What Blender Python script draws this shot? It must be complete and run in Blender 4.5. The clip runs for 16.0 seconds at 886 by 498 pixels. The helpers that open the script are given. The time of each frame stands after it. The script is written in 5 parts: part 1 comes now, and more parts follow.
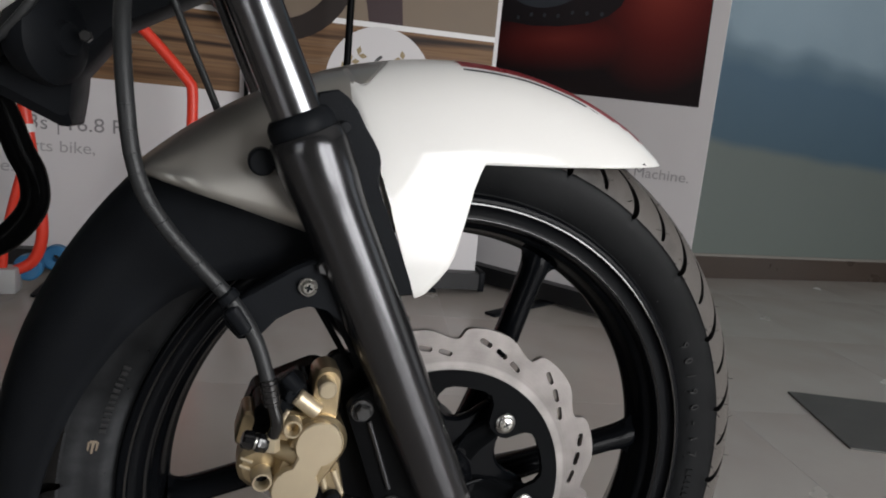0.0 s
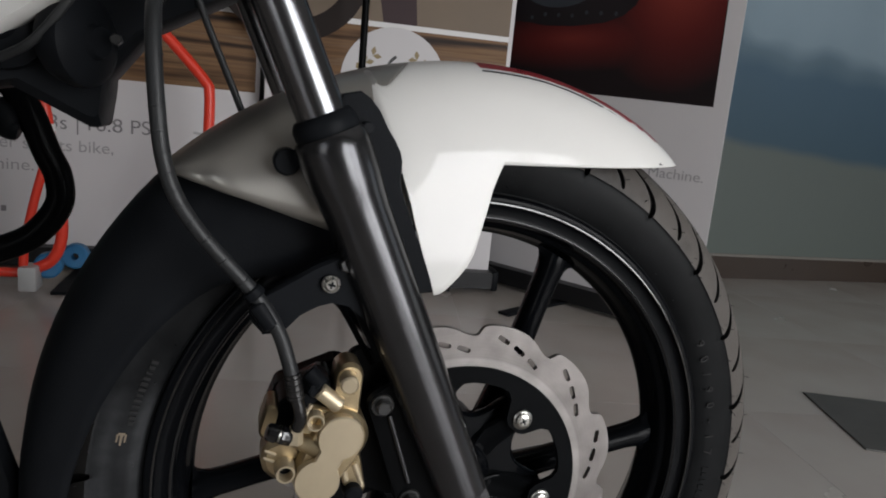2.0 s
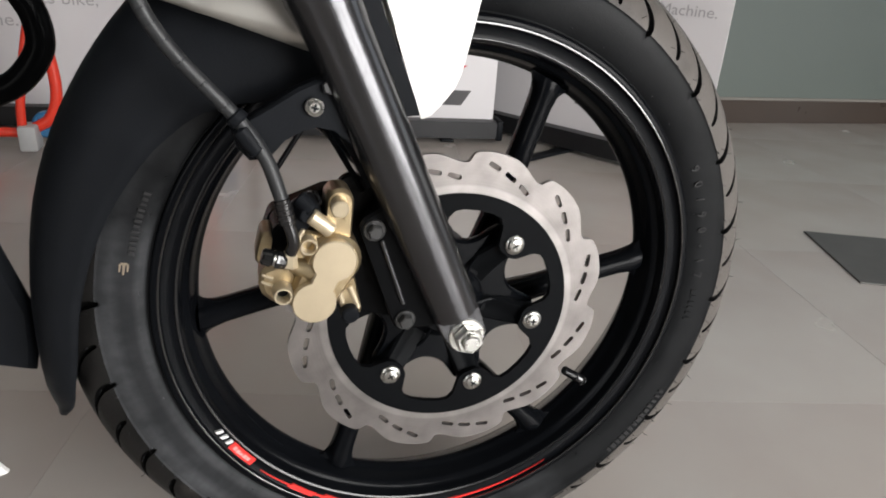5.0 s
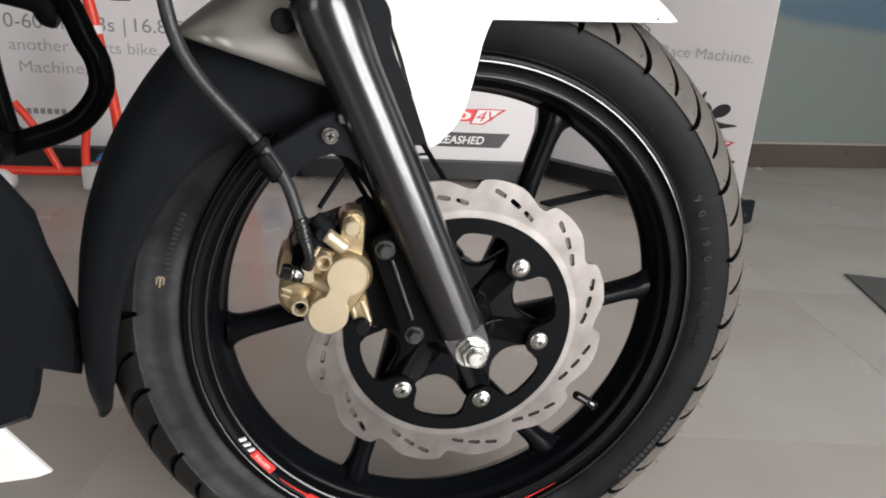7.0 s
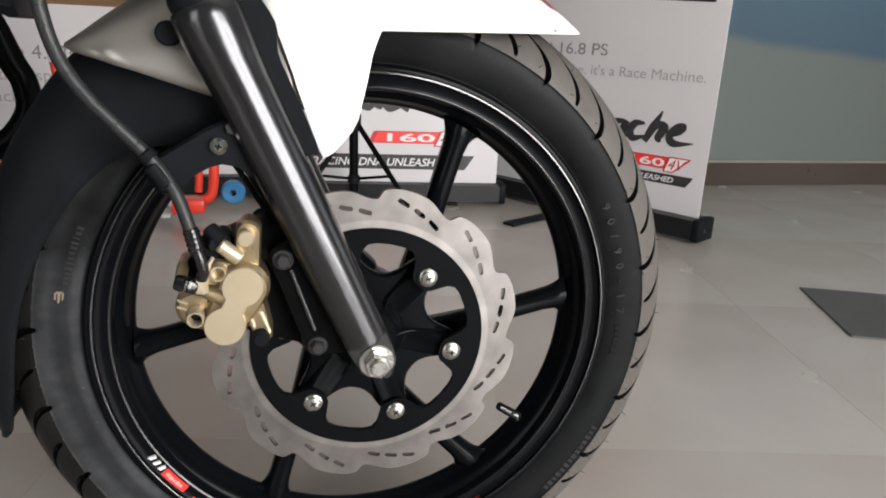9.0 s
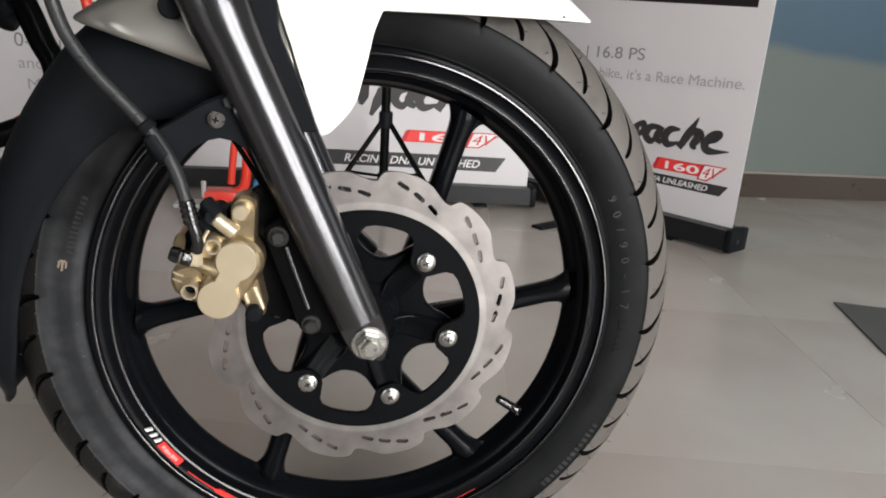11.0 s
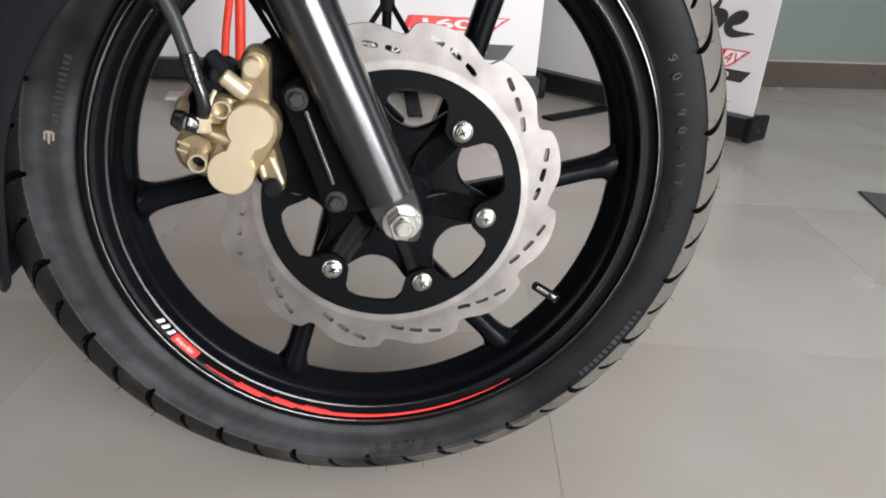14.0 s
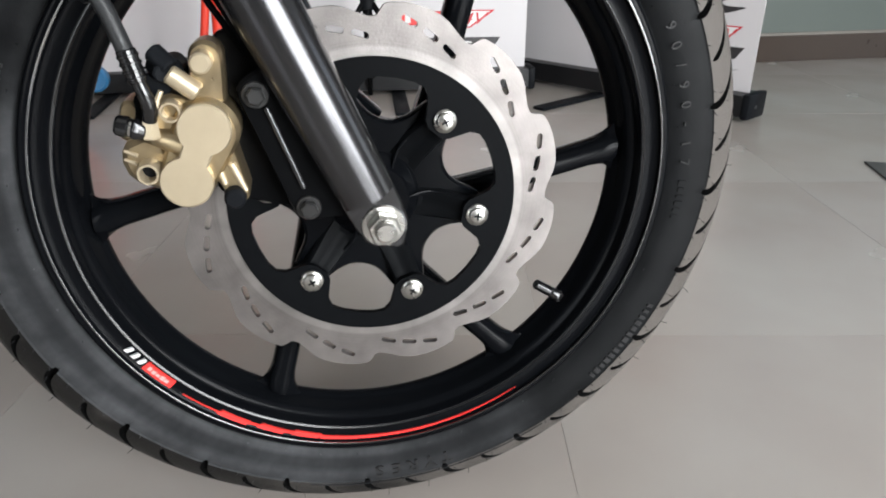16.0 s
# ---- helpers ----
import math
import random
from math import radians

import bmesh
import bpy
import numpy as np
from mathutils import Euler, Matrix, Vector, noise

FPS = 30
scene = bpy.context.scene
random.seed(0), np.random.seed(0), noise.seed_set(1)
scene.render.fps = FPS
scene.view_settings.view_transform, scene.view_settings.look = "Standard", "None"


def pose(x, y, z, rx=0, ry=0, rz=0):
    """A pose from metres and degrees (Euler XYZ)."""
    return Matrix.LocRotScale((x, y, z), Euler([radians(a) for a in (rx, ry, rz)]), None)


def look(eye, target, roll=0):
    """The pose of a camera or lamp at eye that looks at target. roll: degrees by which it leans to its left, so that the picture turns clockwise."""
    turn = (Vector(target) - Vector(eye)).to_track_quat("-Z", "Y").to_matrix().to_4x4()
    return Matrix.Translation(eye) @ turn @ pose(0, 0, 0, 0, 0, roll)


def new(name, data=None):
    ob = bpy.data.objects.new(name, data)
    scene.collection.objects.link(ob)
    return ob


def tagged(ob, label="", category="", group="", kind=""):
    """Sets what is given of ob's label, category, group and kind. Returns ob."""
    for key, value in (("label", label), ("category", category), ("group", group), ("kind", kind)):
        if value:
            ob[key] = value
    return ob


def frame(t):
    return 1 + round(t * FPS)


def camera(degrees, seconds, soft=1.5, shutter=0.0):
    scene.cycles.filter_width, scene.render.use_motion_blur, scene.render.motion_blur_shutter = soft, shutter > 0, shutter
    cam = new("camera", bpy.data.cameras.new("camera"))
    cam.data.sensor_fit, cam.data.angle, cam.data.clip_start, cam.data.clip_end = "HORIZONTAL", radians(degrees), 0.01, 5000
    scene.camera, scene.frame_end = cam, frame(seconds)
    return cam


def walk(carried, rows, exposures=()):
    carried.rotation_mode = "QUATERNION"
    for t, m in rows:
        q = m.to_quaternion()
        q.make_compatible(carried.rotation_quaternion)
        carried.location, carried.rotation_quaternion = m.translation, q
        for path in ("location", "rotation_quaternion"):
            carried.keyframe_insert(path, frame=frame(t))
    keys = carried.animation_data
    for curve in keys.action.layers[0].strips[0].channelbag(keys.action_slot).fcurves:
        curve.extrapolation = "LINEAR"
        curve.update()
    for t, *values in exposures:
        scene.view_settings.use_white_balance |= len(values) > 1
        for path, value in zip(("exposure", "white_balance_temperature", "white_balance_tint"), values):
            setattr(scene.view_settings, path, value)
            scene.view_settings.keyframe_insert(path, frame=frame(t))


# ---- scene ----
cam = camera(66.08, 16.0, soft=1.9)
PATH = [
    (0, (-0.1641, -0.4573, 0.5800), (0.4467, 1.4119, 0.2149), 5.46),
    (0.5, (-0.1716, -0.4753, 0.5988), (0.4010, 1.4297, 0.3912), 4.51),
    (1, (-0.1721, -0.4768, 0.5987), (0.4155, 1.4238, 0.3925), 4.32),
    (1.5, (-0.1724, -0.4684, 0.5887), (0.4000, 1.4243, 0.2884), 4.74),
    (2, (-0.1715, -0.4643, 0.5802), (0.4053, 1.4148, 0.2108), 5.40),
    (2.5, (-0.1674, -0.4604, 0.5725), (0.4096, 1.4030, 0.1311), 5.50),
    (3, (-0.1657, -0.4534, 0.5707), (0.4222, 1.3700, -0.0034), 5.96),
    (3.5, (-0.1611, -0.4457, 0.5640), (0.4233, 1.3372, -0.1286), 5.75),
    (4, (-0.1576, -0.4454, 0.5628), (0.4215, 1.3170, -0.1846), 5.14),
    (4.2, (-0.1558, -0.4479, 0.5614), (0.4216, 1.3060, -0.2070), 4.88),
    (6.3, (-0.1616, -0.5144, 0.5566), (0.3341, 1.3018, -0.1183), 3.32),
    (6.5, (-0.1575, -0.5166, 0.5560), (0.3162, 1.3139, -0.0959), 3.64),
    (7, (-0.1380, -0.5208, 0.5562), (0.2824, 1.3224, -0.0963), 3.27),
    (7.5, (-0.1182, -0.5350, 0.5537), (0.3659, 1.3116, -0.0429), 3.64),
    (8, (-0.0966, -0.5432, 0.5546), (0.3744, 1.3256, 0.0200), 2.10),
    (8.5, (-0.0861, -0.5417, 0.5479), (0.3800, 1.3174, -0.0234), 2.24),
    (8.7, (-0.0809, -0.5414, 0.5484), (0.3860, 1.3147, -0.0318), 2.49),
    (10.8, (-0.0433, -0.5494, 0.5319), (0.3360, 1.3354, -0.0193), 3.71),
    (11, (-0.0405, -0.5494, 0.5316), (0.3163, 1.3346, -0.0370), 3.90),
    (11.5, (-0.0321, -0.5457, 0.5235), (0.3955, 1.3113, -0.0836), 4.77),
    (12, (-0.0394, -0.5395, 0.5204), (0.3836, 1.3163, -0.0937), 4.26),
    (12.5, (-0.0497, -0.5282, 0.5202), (0.3893, 1.3226, -0.0979), 4.11),
    (13, (-0.0608, -0.5110, 0.5080), (0.3522, 1.3150, -0.1957), 3.93),
    (13.5, (-0.0647, -0.4973, 0.4959), (0.3115, 1.3018, -0.2925), 3.92),
    (14, (-0.0612, -0.4934, 0.4872), (0.3047, 1.2871, -0.3472), 3.59),
    (14.5, (-0.0607, -0.4873, 0.4837), (0.3161, 1.2882, -0.3561), 3.62),
    (15, (-0.0585, -0.4696, 0.4775), (0.3134, 1.3010, -0.3749), 2.47),
    (15.5, (-0.0515, -0.4568, 0.4671), (0.3227, 1.2990, -0.4144), 1.84),
    (16, (-0.0440, -0.4503, 0.4690), (0.3199, 1.3295, -0.3675), -0.15),
]
EXPOSURES = [(0, -0.6, 6350, 10), (0.6, -0.92, 6300, 10), (2.0, -0.9, 6300, 10), (2.5, -0.59, 6400, 10), (3, -0.36, 6400, 10), (3.5, -0.14, 6400, 10), (4.2, 0.06, 6450, 10), (6.5, 0.2, 6500, 10), (11, 0.18, 6500, 10), (12.5, 0.18, 6500, 10), (13.5, 0.26, 6550, 10), (14.2, 0.54, 6250, 9), (16, 0.43, 6200, 8)]
walk(cam, [(t, look(eye, target, roll)) for t, eye, target, roll in PATH], EXPOSURES)

# ---- light ----
world = bpy.data.worlds.new("world")
world.use_nodes = True
scene.world = world
sky = world.node_tree.nodes.new("ShaderNodeTexSky")
sky.sky_type, sky.sun_disc = "NISHITA", False
sky.sun_elevation, sky.sun_rotation = radians(40), radians(200)
background = world.node_tree.nodes["Background"]
background.inputs["Strength"].default_value = 0.12
world.node_tree.links.new(sky.outputs[0], background.inputs[0])


def area(name, eye, target, width, height, watts, colour):
    lamp = bpy.data.lights.new(name, "AREA")
    lamp.shape, lamp.size, lamp.size_y, lamp.energy, lamp.color = "RECTANGLE", width, height, watts, colour
    ob = new(name, lamp)
    ob.matrix_world = look(eye, target)
    return ob


area("window_daylight", (1.45, -2.26, 0.91), (0.9, 0.0, 0.75), 1.9, 1.62, 152, (1.0, 0.98, 0.96))
# added fill in an unseen left window, to lift the tyre's left side
area("window_daylight", (-2.0, -2.26, 0.91), (-1.4, 0.0, 0.75), 1.2, 1.62, 16, (1.0, 0.98, 0.96))
area("door_daylight", (4.26, -0.35, 0.91), (0.0, 0.1, 0.7), 1.3, 1.62, 8, (1.0, 0.98, 0.96))


# ---- materials ----
def material(name, colour, rough=0.5, metal=0.0, vary=0.1, scale=30.0, bump=0.0, bump_scale=200.0, coat=0.0, rough_vary=0.08, tint=None, spec=0.5):
    """A principled surface whose colour varies at two scales, with fine relief."""
    m = bpy.data.materials.new(name)
    m.use_nodes = True
    t = m.node_tree
    b = t.nodes["Principled BSDF"]
    co = t.nodes.new("ShaderNodeTexCoord")
    big, small = t.nodes.new("ShaderNodeTexNoise"), t.nodes.new("ShaderNodeTexNoise")
    big.inputs["Scale"].default_value, small.inputs["Scale"].default_value = scale * 0.15, scale
    big.inputs["Detail"].default_value, small.inputs["Detail"].default_value = 3, 6
    add = t.nodes.new("ShaderNodeMath")
    add.operation = "MULTIPLY_ADD"
    add.inputs[1].default_value = 0.6
    t.links.new(big.outputs["Fac"], add.inputs[0])
    half = t.nodes.new("ShaderNodeMath")
    half.operation = "MULTIPLY"
    half.inputs[1].default_value = 0.4
    for n in (big, small):
        t.links.new(co.outputs["Object"], n.inputs["Vector"])
    t.links.new(small.outputs["Fac"], half.inputs[0])
    t.links.new(half.outputs[0], add.inputs[2])
    ramp = t.nodes.new("ShaderNodeValToRGB")
    lo, hi = [c * (1 - vary) for c in colour], [min(1, c * (1 + vary)) for c in (tint or colour)]
    ramp.color_ramp.elements[0].position, ramp.color_ramp.elements[1].position = 0.3, 0.7
    ramp.color_ramp.elements[0].color, ramp.color_ramp.elements[1].color = (*lo, 1), (*hi, 1)
    t.links.new(add.outputs[0], ramp.inputs[0])
    t.links.new(ramp.outputs[0], b.inputs["Base Color"])
    rr = t.nodes.new("ShaderNodeMapRange")
    rr.inputs["To Min"].default_value, rr.inputs["To Max"].default_value = max(0.02, rough - rough_vary), min(1, rough + rough_vary)
    t.links.new(small.outputs["Fac"], rr.inputs["Value"])
    t.links.new(rr.outputs[0], b.inputs["Roughness"])
    b.inputs["Metallic"].default_value = metal
    b.inputs["Specular IOR Level"].default_value = spec
    b.inputs["Coat Weight"].default_value = coat
    b.inputs["Coat Roughness"].default_value = 0.05
    if bump:
        fine = t.nodes.new("ShaderNodeTexNoise")
        fine.inputs["Scale"].default_value, fine.inputs["Detail"].default_value = bump_scale, 4
        t.links.new(co.outputs["Object"], fine.inputs["Vector"])
        bp = t.nodes.new("ShaderNodeBump")
        bp.inputs["Strength"].default_value, bp.inputs["Distance"].default_value = bump, 0.001
        t.links.new(fine.outputs["Fac"], bp.inputs["Height"])
        t.links.new(bp.outputs[0], b.inputs["Normal"])
    return m


RUBBER = material("tyre_rubber", (0.0055, 0.0060, 0.0067), 0.36, vary=0.4, scale=38, bump=0.2, bump_scale=900, spec=0.06, tint=(0.008, 0.0084, 0.0089), rough_vary=0.12)
TREAD = material("tread_rubber", (0.006, 0.0058, 0.0056), 0.46, vary=0.3, scale=50, bump=0.3, bump_scale=700, spec=0.2, tint=(0.011, 0.0105, 0.010))
# blacker rubber inside the grooves: the recess shade is in its colour
GROOVE_SHADE = material("shaded_groove_rubber", (0.0025, 0.0025, 0.0025), 0.7, vary=0.2, scale=50, spec=0.03)
RIM = material("black_wheel_paint", (0.0030, 0.0034, 0.0042), 0.18, vary=0.2, scale=40, bump=0.02, spec=0.06, rough_vary=0.03)
BLACK_METAL = material("black_cast_metal", (0.0036, 0.0038, 0.0042), 0.24, vary=0.25, scale=60, bump=0.12, bump_scale=500, spec=0.03)
FORK = material("fork_paint", (0.066, 0.066, 0.069), 0.21, 0.85, vary=0.08, scale=30, bump=0.02, rough_vary=0.02, spec=0.5)
CHROME = material("chrome", (0.21, 0.21, 0.22), 0.22, 1.0, vary=0.03, scale=40, rough_vary=0.03)
STEEL = material("brushed_disc_steel", (0.62, 0.58, 0.55), 0.42, 0.8, vary=0.06, scale=120, bump=0.15, bump_scale=600)
ZINC = material("zinc_plated_bolt", (0.46, 0.455, 0.43), 0.28, 1.0, vary=0.12, scale=80)
GOLD = material("gold_anodised_metal", (0.44, 0.35, 0.215), 0.31, 0.92, vary=0.1, scale=150, bump=0.15, bump_scale=900)
WHITE = material("white_gloss_paint", (0.72, 0.71, 0.685), 0.4, vary=0.02, scale=10, coat=0.55, spec=0.2)
SILVER = material("silver_grey_paint", (0.38, 0.365, 0.335), 0.36, 0.8, vary=0.04, scale=25, coat=0.25)
PLASTIC = material("black_plastic", (0.0075, 0.0084, 0.0100), 0.45, vary=0.2, scale=50, bump=0.15, bump_scale=800, spec=0.06)
HOSE = material("rubber_hose", (0.016, 0.017, 0.018), 0.45, vary=0.25, scale=90, bump=0.25, bump_scale=900, spec=0.4)
RED = material("red_paint", (0.75, 0.045, 0.02), 0.35, vary=0.1, scale=20)
BANNER = material("banner_vinyl", (0.61, 0.59, 0.60), 0.5, vary=0.03, scale=6)
INK = material("black_print", (0.03, 0.028, 0.03), 0.5, vary=0.1)
RED_INK = material("red_print", (0.55, 0.02, 0.03), 0.5, vary=0.08)
GREY_INK = material("grey_print", (0.21, 0.20, 0.21), 0.55, vary=0.08)
PALE_INK = material("light_grey_print", (0.34, 0.33, 0.34), 0.55, vary=0.08)
WHITE_INK = material("white_print", (0.75, 0.74, 0.74), 0.5, vary=0.03)
WALL = material("painted_wall", (0.30, 0.38, 0.36), 0.6, vary=0.05, scale=4, bump=0.1, bump_scale=120)


def brushed_rings(m):
    """Concentric brushing about the wheel's axle: fine rings in colour and gloss, a paler band by the carrier."""
    t = m.node_tree
    b = t.nodes["Principled BSDF"]
    co, sep = t.nodes.new("ShaderNodeTexCoord"), t.nodes.new("ShaderNodeSeparateXYZ")
    flat, dist, noise = t.nodes.new("ShaderNodeCombineXYZ"), t.nodes.new("ShaderNodeVectorMath"), t.nodes.new("ShaderNodeTexNoise")
    dist.operation = "LENGTH"
    t.links.new(co.outputs["Object"], sep.inputs[0])
    t.links.new(sep.outputs["X"], flat.inputs[0])
    t.links.new(sep.outputs["Z"], flat.inputs[1])
    t.links.new(flat.outputs[0], dist.inputs[0])
    noise.noise_dimensions = "1D"
    noise.inputs["Scale"].default_value, noise.inputs["Detail"].default_value = 900, 3
    t.links.new(dist.outputs["Value"], noise.inputs["W"])
    span = t.nodes.new("ShaderNodeMapRange")
    span.inputs["From Min"].default_value, span.inputs["From Max"].default_value = 0.098, 0.136
    t.links.new(dist.outputs["Value"], span.inputs["Value"])
    ramp = t.nodes.new("ShaderNodeValToRGB")
    e = ramp.color_ramp.elements
    e[0].position, e[0].color = 0.0, (0.355, 0.335, 0.32, 1)
    e[1].position, e[1].color = 1.0, (0.30, 0.279, 0.267, 1)
    for pos, col in ((0.22, (0.355, 0.335, 0.32, 1)), (0.27, (0.262, 0.242, 0.232, 1)), (0.6, (0.28, 0.259, 0.248, 1))):
        e.new(pos).color = col
    t.links.new(span.outputs[0], ramp.inputs[0])
    mix = t.nodes.new("ShaderNodeMix")
    mix.data_type, mix.blend_type = "RGBA", "OVERLAY"
    mix.inputs[0].default_value = 0.10
    t.links.new(ramp.outputs[0], mix.inputs[6])
    t.links.new(noise.outputs["Fac"], mix.inputs[7])
    smudge, shade, worn = t.nodes.new("ShaderNodeTexNoise"), t.nodes.new("ShaderNodeMapRange"), t.nodes.new("ShaderNodeMix")
    smudge.inputs["Scale"].default_value, smudge.inputs["Detail"].default_value = 32, 6
    t.links.new(co.outputs["Object"], smudge.inputs["Vector"])
    shade.inputs["From Min"].default_value, shade.inputs["From Max"].default_value = 0.32, 0.68
    shade.inputs["To Min"].default_value, shade.inputs["To Max"].default_value = 0.52, 0.82
    t.links.new(smudge.outputs["Fac"], shade.inputs["Value"])
    worn.data_type, worn.blend_type = "RGBA", "MULTIPLY"
    worn.inputs[0].default_value = 1.0
    t.links.new(mix.outputs[2], worn.inputs[6])
    t.links.new(shade.outputs[0], worn.inputs[7])
    t.links.new(worn.outputs[2], b.inputs["Base Color"])


brushed_rings(STEEL)


def dusty_sheen(m, way, colour, lo, hi, uneven=0.5):
    """Uneven dusty tone plus painted sheen: one side of the tyre paler, as lit."""
    t = m.node_tree
    b = t.nodes["Principled BSDF"]
    old = b.inputs["Base Color"].links[0].from_socket
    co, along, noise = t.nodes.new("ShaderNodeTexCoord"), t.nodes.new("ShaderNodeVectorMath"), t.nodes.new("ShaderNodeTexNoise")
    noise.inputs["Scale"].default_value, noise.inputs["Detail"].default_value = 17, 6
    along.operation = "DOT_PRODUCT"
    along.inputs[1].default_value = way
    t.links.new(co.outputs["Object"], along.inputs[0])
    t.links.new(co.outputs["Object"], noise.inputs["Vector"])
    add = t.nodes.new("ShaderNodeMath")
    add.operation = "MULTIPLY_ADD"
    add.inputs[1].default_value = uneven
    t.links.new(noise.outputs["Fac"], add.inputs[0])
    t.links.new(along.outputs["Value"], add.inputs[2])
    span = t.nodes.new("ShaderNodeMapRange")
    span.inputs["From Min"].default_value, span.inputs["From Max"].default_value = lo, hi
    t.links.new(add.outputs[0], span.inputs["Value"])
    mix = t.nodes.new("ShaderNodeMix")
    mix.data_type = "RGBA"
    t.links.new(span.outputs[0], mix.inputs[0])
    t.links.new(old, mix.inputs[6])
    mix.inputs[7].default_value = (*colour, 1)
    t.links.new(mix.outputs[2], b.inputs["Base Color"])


# tread paler towards the window: its lit look is put into the colour
dusty_sheen(TREAD, (1, 0, 0), (0.088, 0.079, 0.072), 0.36, 0.72, 1.0)
# sidewall paler to the rear and below: reflected sheen painted as colour
dusty_sheen(RUBBER, (-0.80, 0, -0.60), (0.070, 0.072, 0.076), 0.27, 0.56)


def sheen_bands(m):
    """Wiped rubber: painted sheen in bands round the sidewall, broken by dusty smears."""
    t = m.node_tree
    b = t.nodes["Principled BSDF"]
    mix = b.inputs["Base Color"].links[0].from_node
    sheen = mix.inputs[0].links[0].from_socket
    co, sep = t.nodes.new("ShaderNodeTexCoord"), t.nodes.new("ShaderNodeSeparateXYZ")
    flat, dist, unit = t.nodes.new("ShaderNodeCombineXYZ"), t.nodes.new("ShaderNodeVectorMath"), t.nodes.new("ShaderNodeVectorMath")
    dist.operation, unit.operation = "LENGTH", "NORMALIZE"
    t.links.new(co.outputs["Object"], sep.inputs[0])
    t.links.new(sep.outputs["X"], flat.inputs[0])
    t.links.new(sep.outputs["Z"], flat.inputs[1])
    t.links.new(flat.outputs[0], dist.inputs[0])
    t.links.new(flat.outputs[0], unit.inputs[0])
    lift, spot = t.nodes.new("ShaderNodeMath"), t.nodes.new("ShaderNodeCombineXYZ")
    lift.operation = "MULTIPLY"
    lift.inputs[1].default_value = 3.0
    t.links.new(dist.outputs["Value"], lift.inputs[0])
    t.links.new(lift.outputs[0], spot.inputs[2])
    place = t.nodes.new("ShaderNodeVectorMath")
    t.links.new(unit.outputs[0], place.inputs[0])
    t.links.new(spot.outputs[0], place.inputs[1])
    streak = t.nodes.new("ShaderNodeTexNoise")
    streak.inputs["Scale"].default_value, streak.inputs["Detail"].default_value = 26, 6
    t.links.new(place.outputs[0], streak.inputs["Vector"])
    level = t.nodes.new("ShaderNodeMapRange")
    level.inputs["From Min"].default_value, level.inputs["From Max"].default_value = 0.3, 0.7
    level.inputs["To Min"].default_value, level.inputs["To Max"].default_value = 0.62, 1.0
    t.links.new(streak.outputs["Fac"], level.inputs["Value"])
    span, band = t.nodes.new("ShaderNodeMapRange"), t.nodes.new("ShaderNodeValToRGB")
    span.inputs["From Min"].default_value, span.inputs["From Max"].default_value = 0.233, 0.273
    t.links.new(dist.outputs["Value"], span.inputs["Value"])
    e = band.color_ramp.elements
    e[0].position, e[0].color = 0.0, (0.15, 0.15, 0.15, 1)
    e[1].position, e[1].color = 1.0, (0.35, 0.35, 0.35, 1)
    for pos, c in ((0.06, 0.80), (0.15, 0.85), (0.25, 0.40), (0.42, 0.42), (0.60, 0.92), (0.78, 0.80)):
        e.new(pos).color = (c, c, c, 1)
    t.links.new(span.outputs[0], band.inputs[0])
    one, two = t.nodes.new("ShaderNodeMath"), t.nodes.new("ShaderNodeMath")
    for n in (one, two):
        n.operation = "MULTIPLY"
    t.links.new(sheen, one.inputs[0])
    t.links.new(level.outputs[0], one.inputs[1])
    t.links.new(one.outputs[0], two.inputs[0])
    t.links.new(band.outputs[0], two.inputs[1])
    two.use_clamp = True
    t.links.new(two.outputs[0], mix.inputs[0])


sheen_bands(RUBBER)
WORN_RUBBER = material("rubbed_lettering", (0.019, 0.019, 0.0195), 0.5, vary=0.5, scale=120, spec=0.2)
CHALK = material("tan_stamp_ink", (0.17, 0.135, 0.095), 0.6, vary=0.3, scale=200)


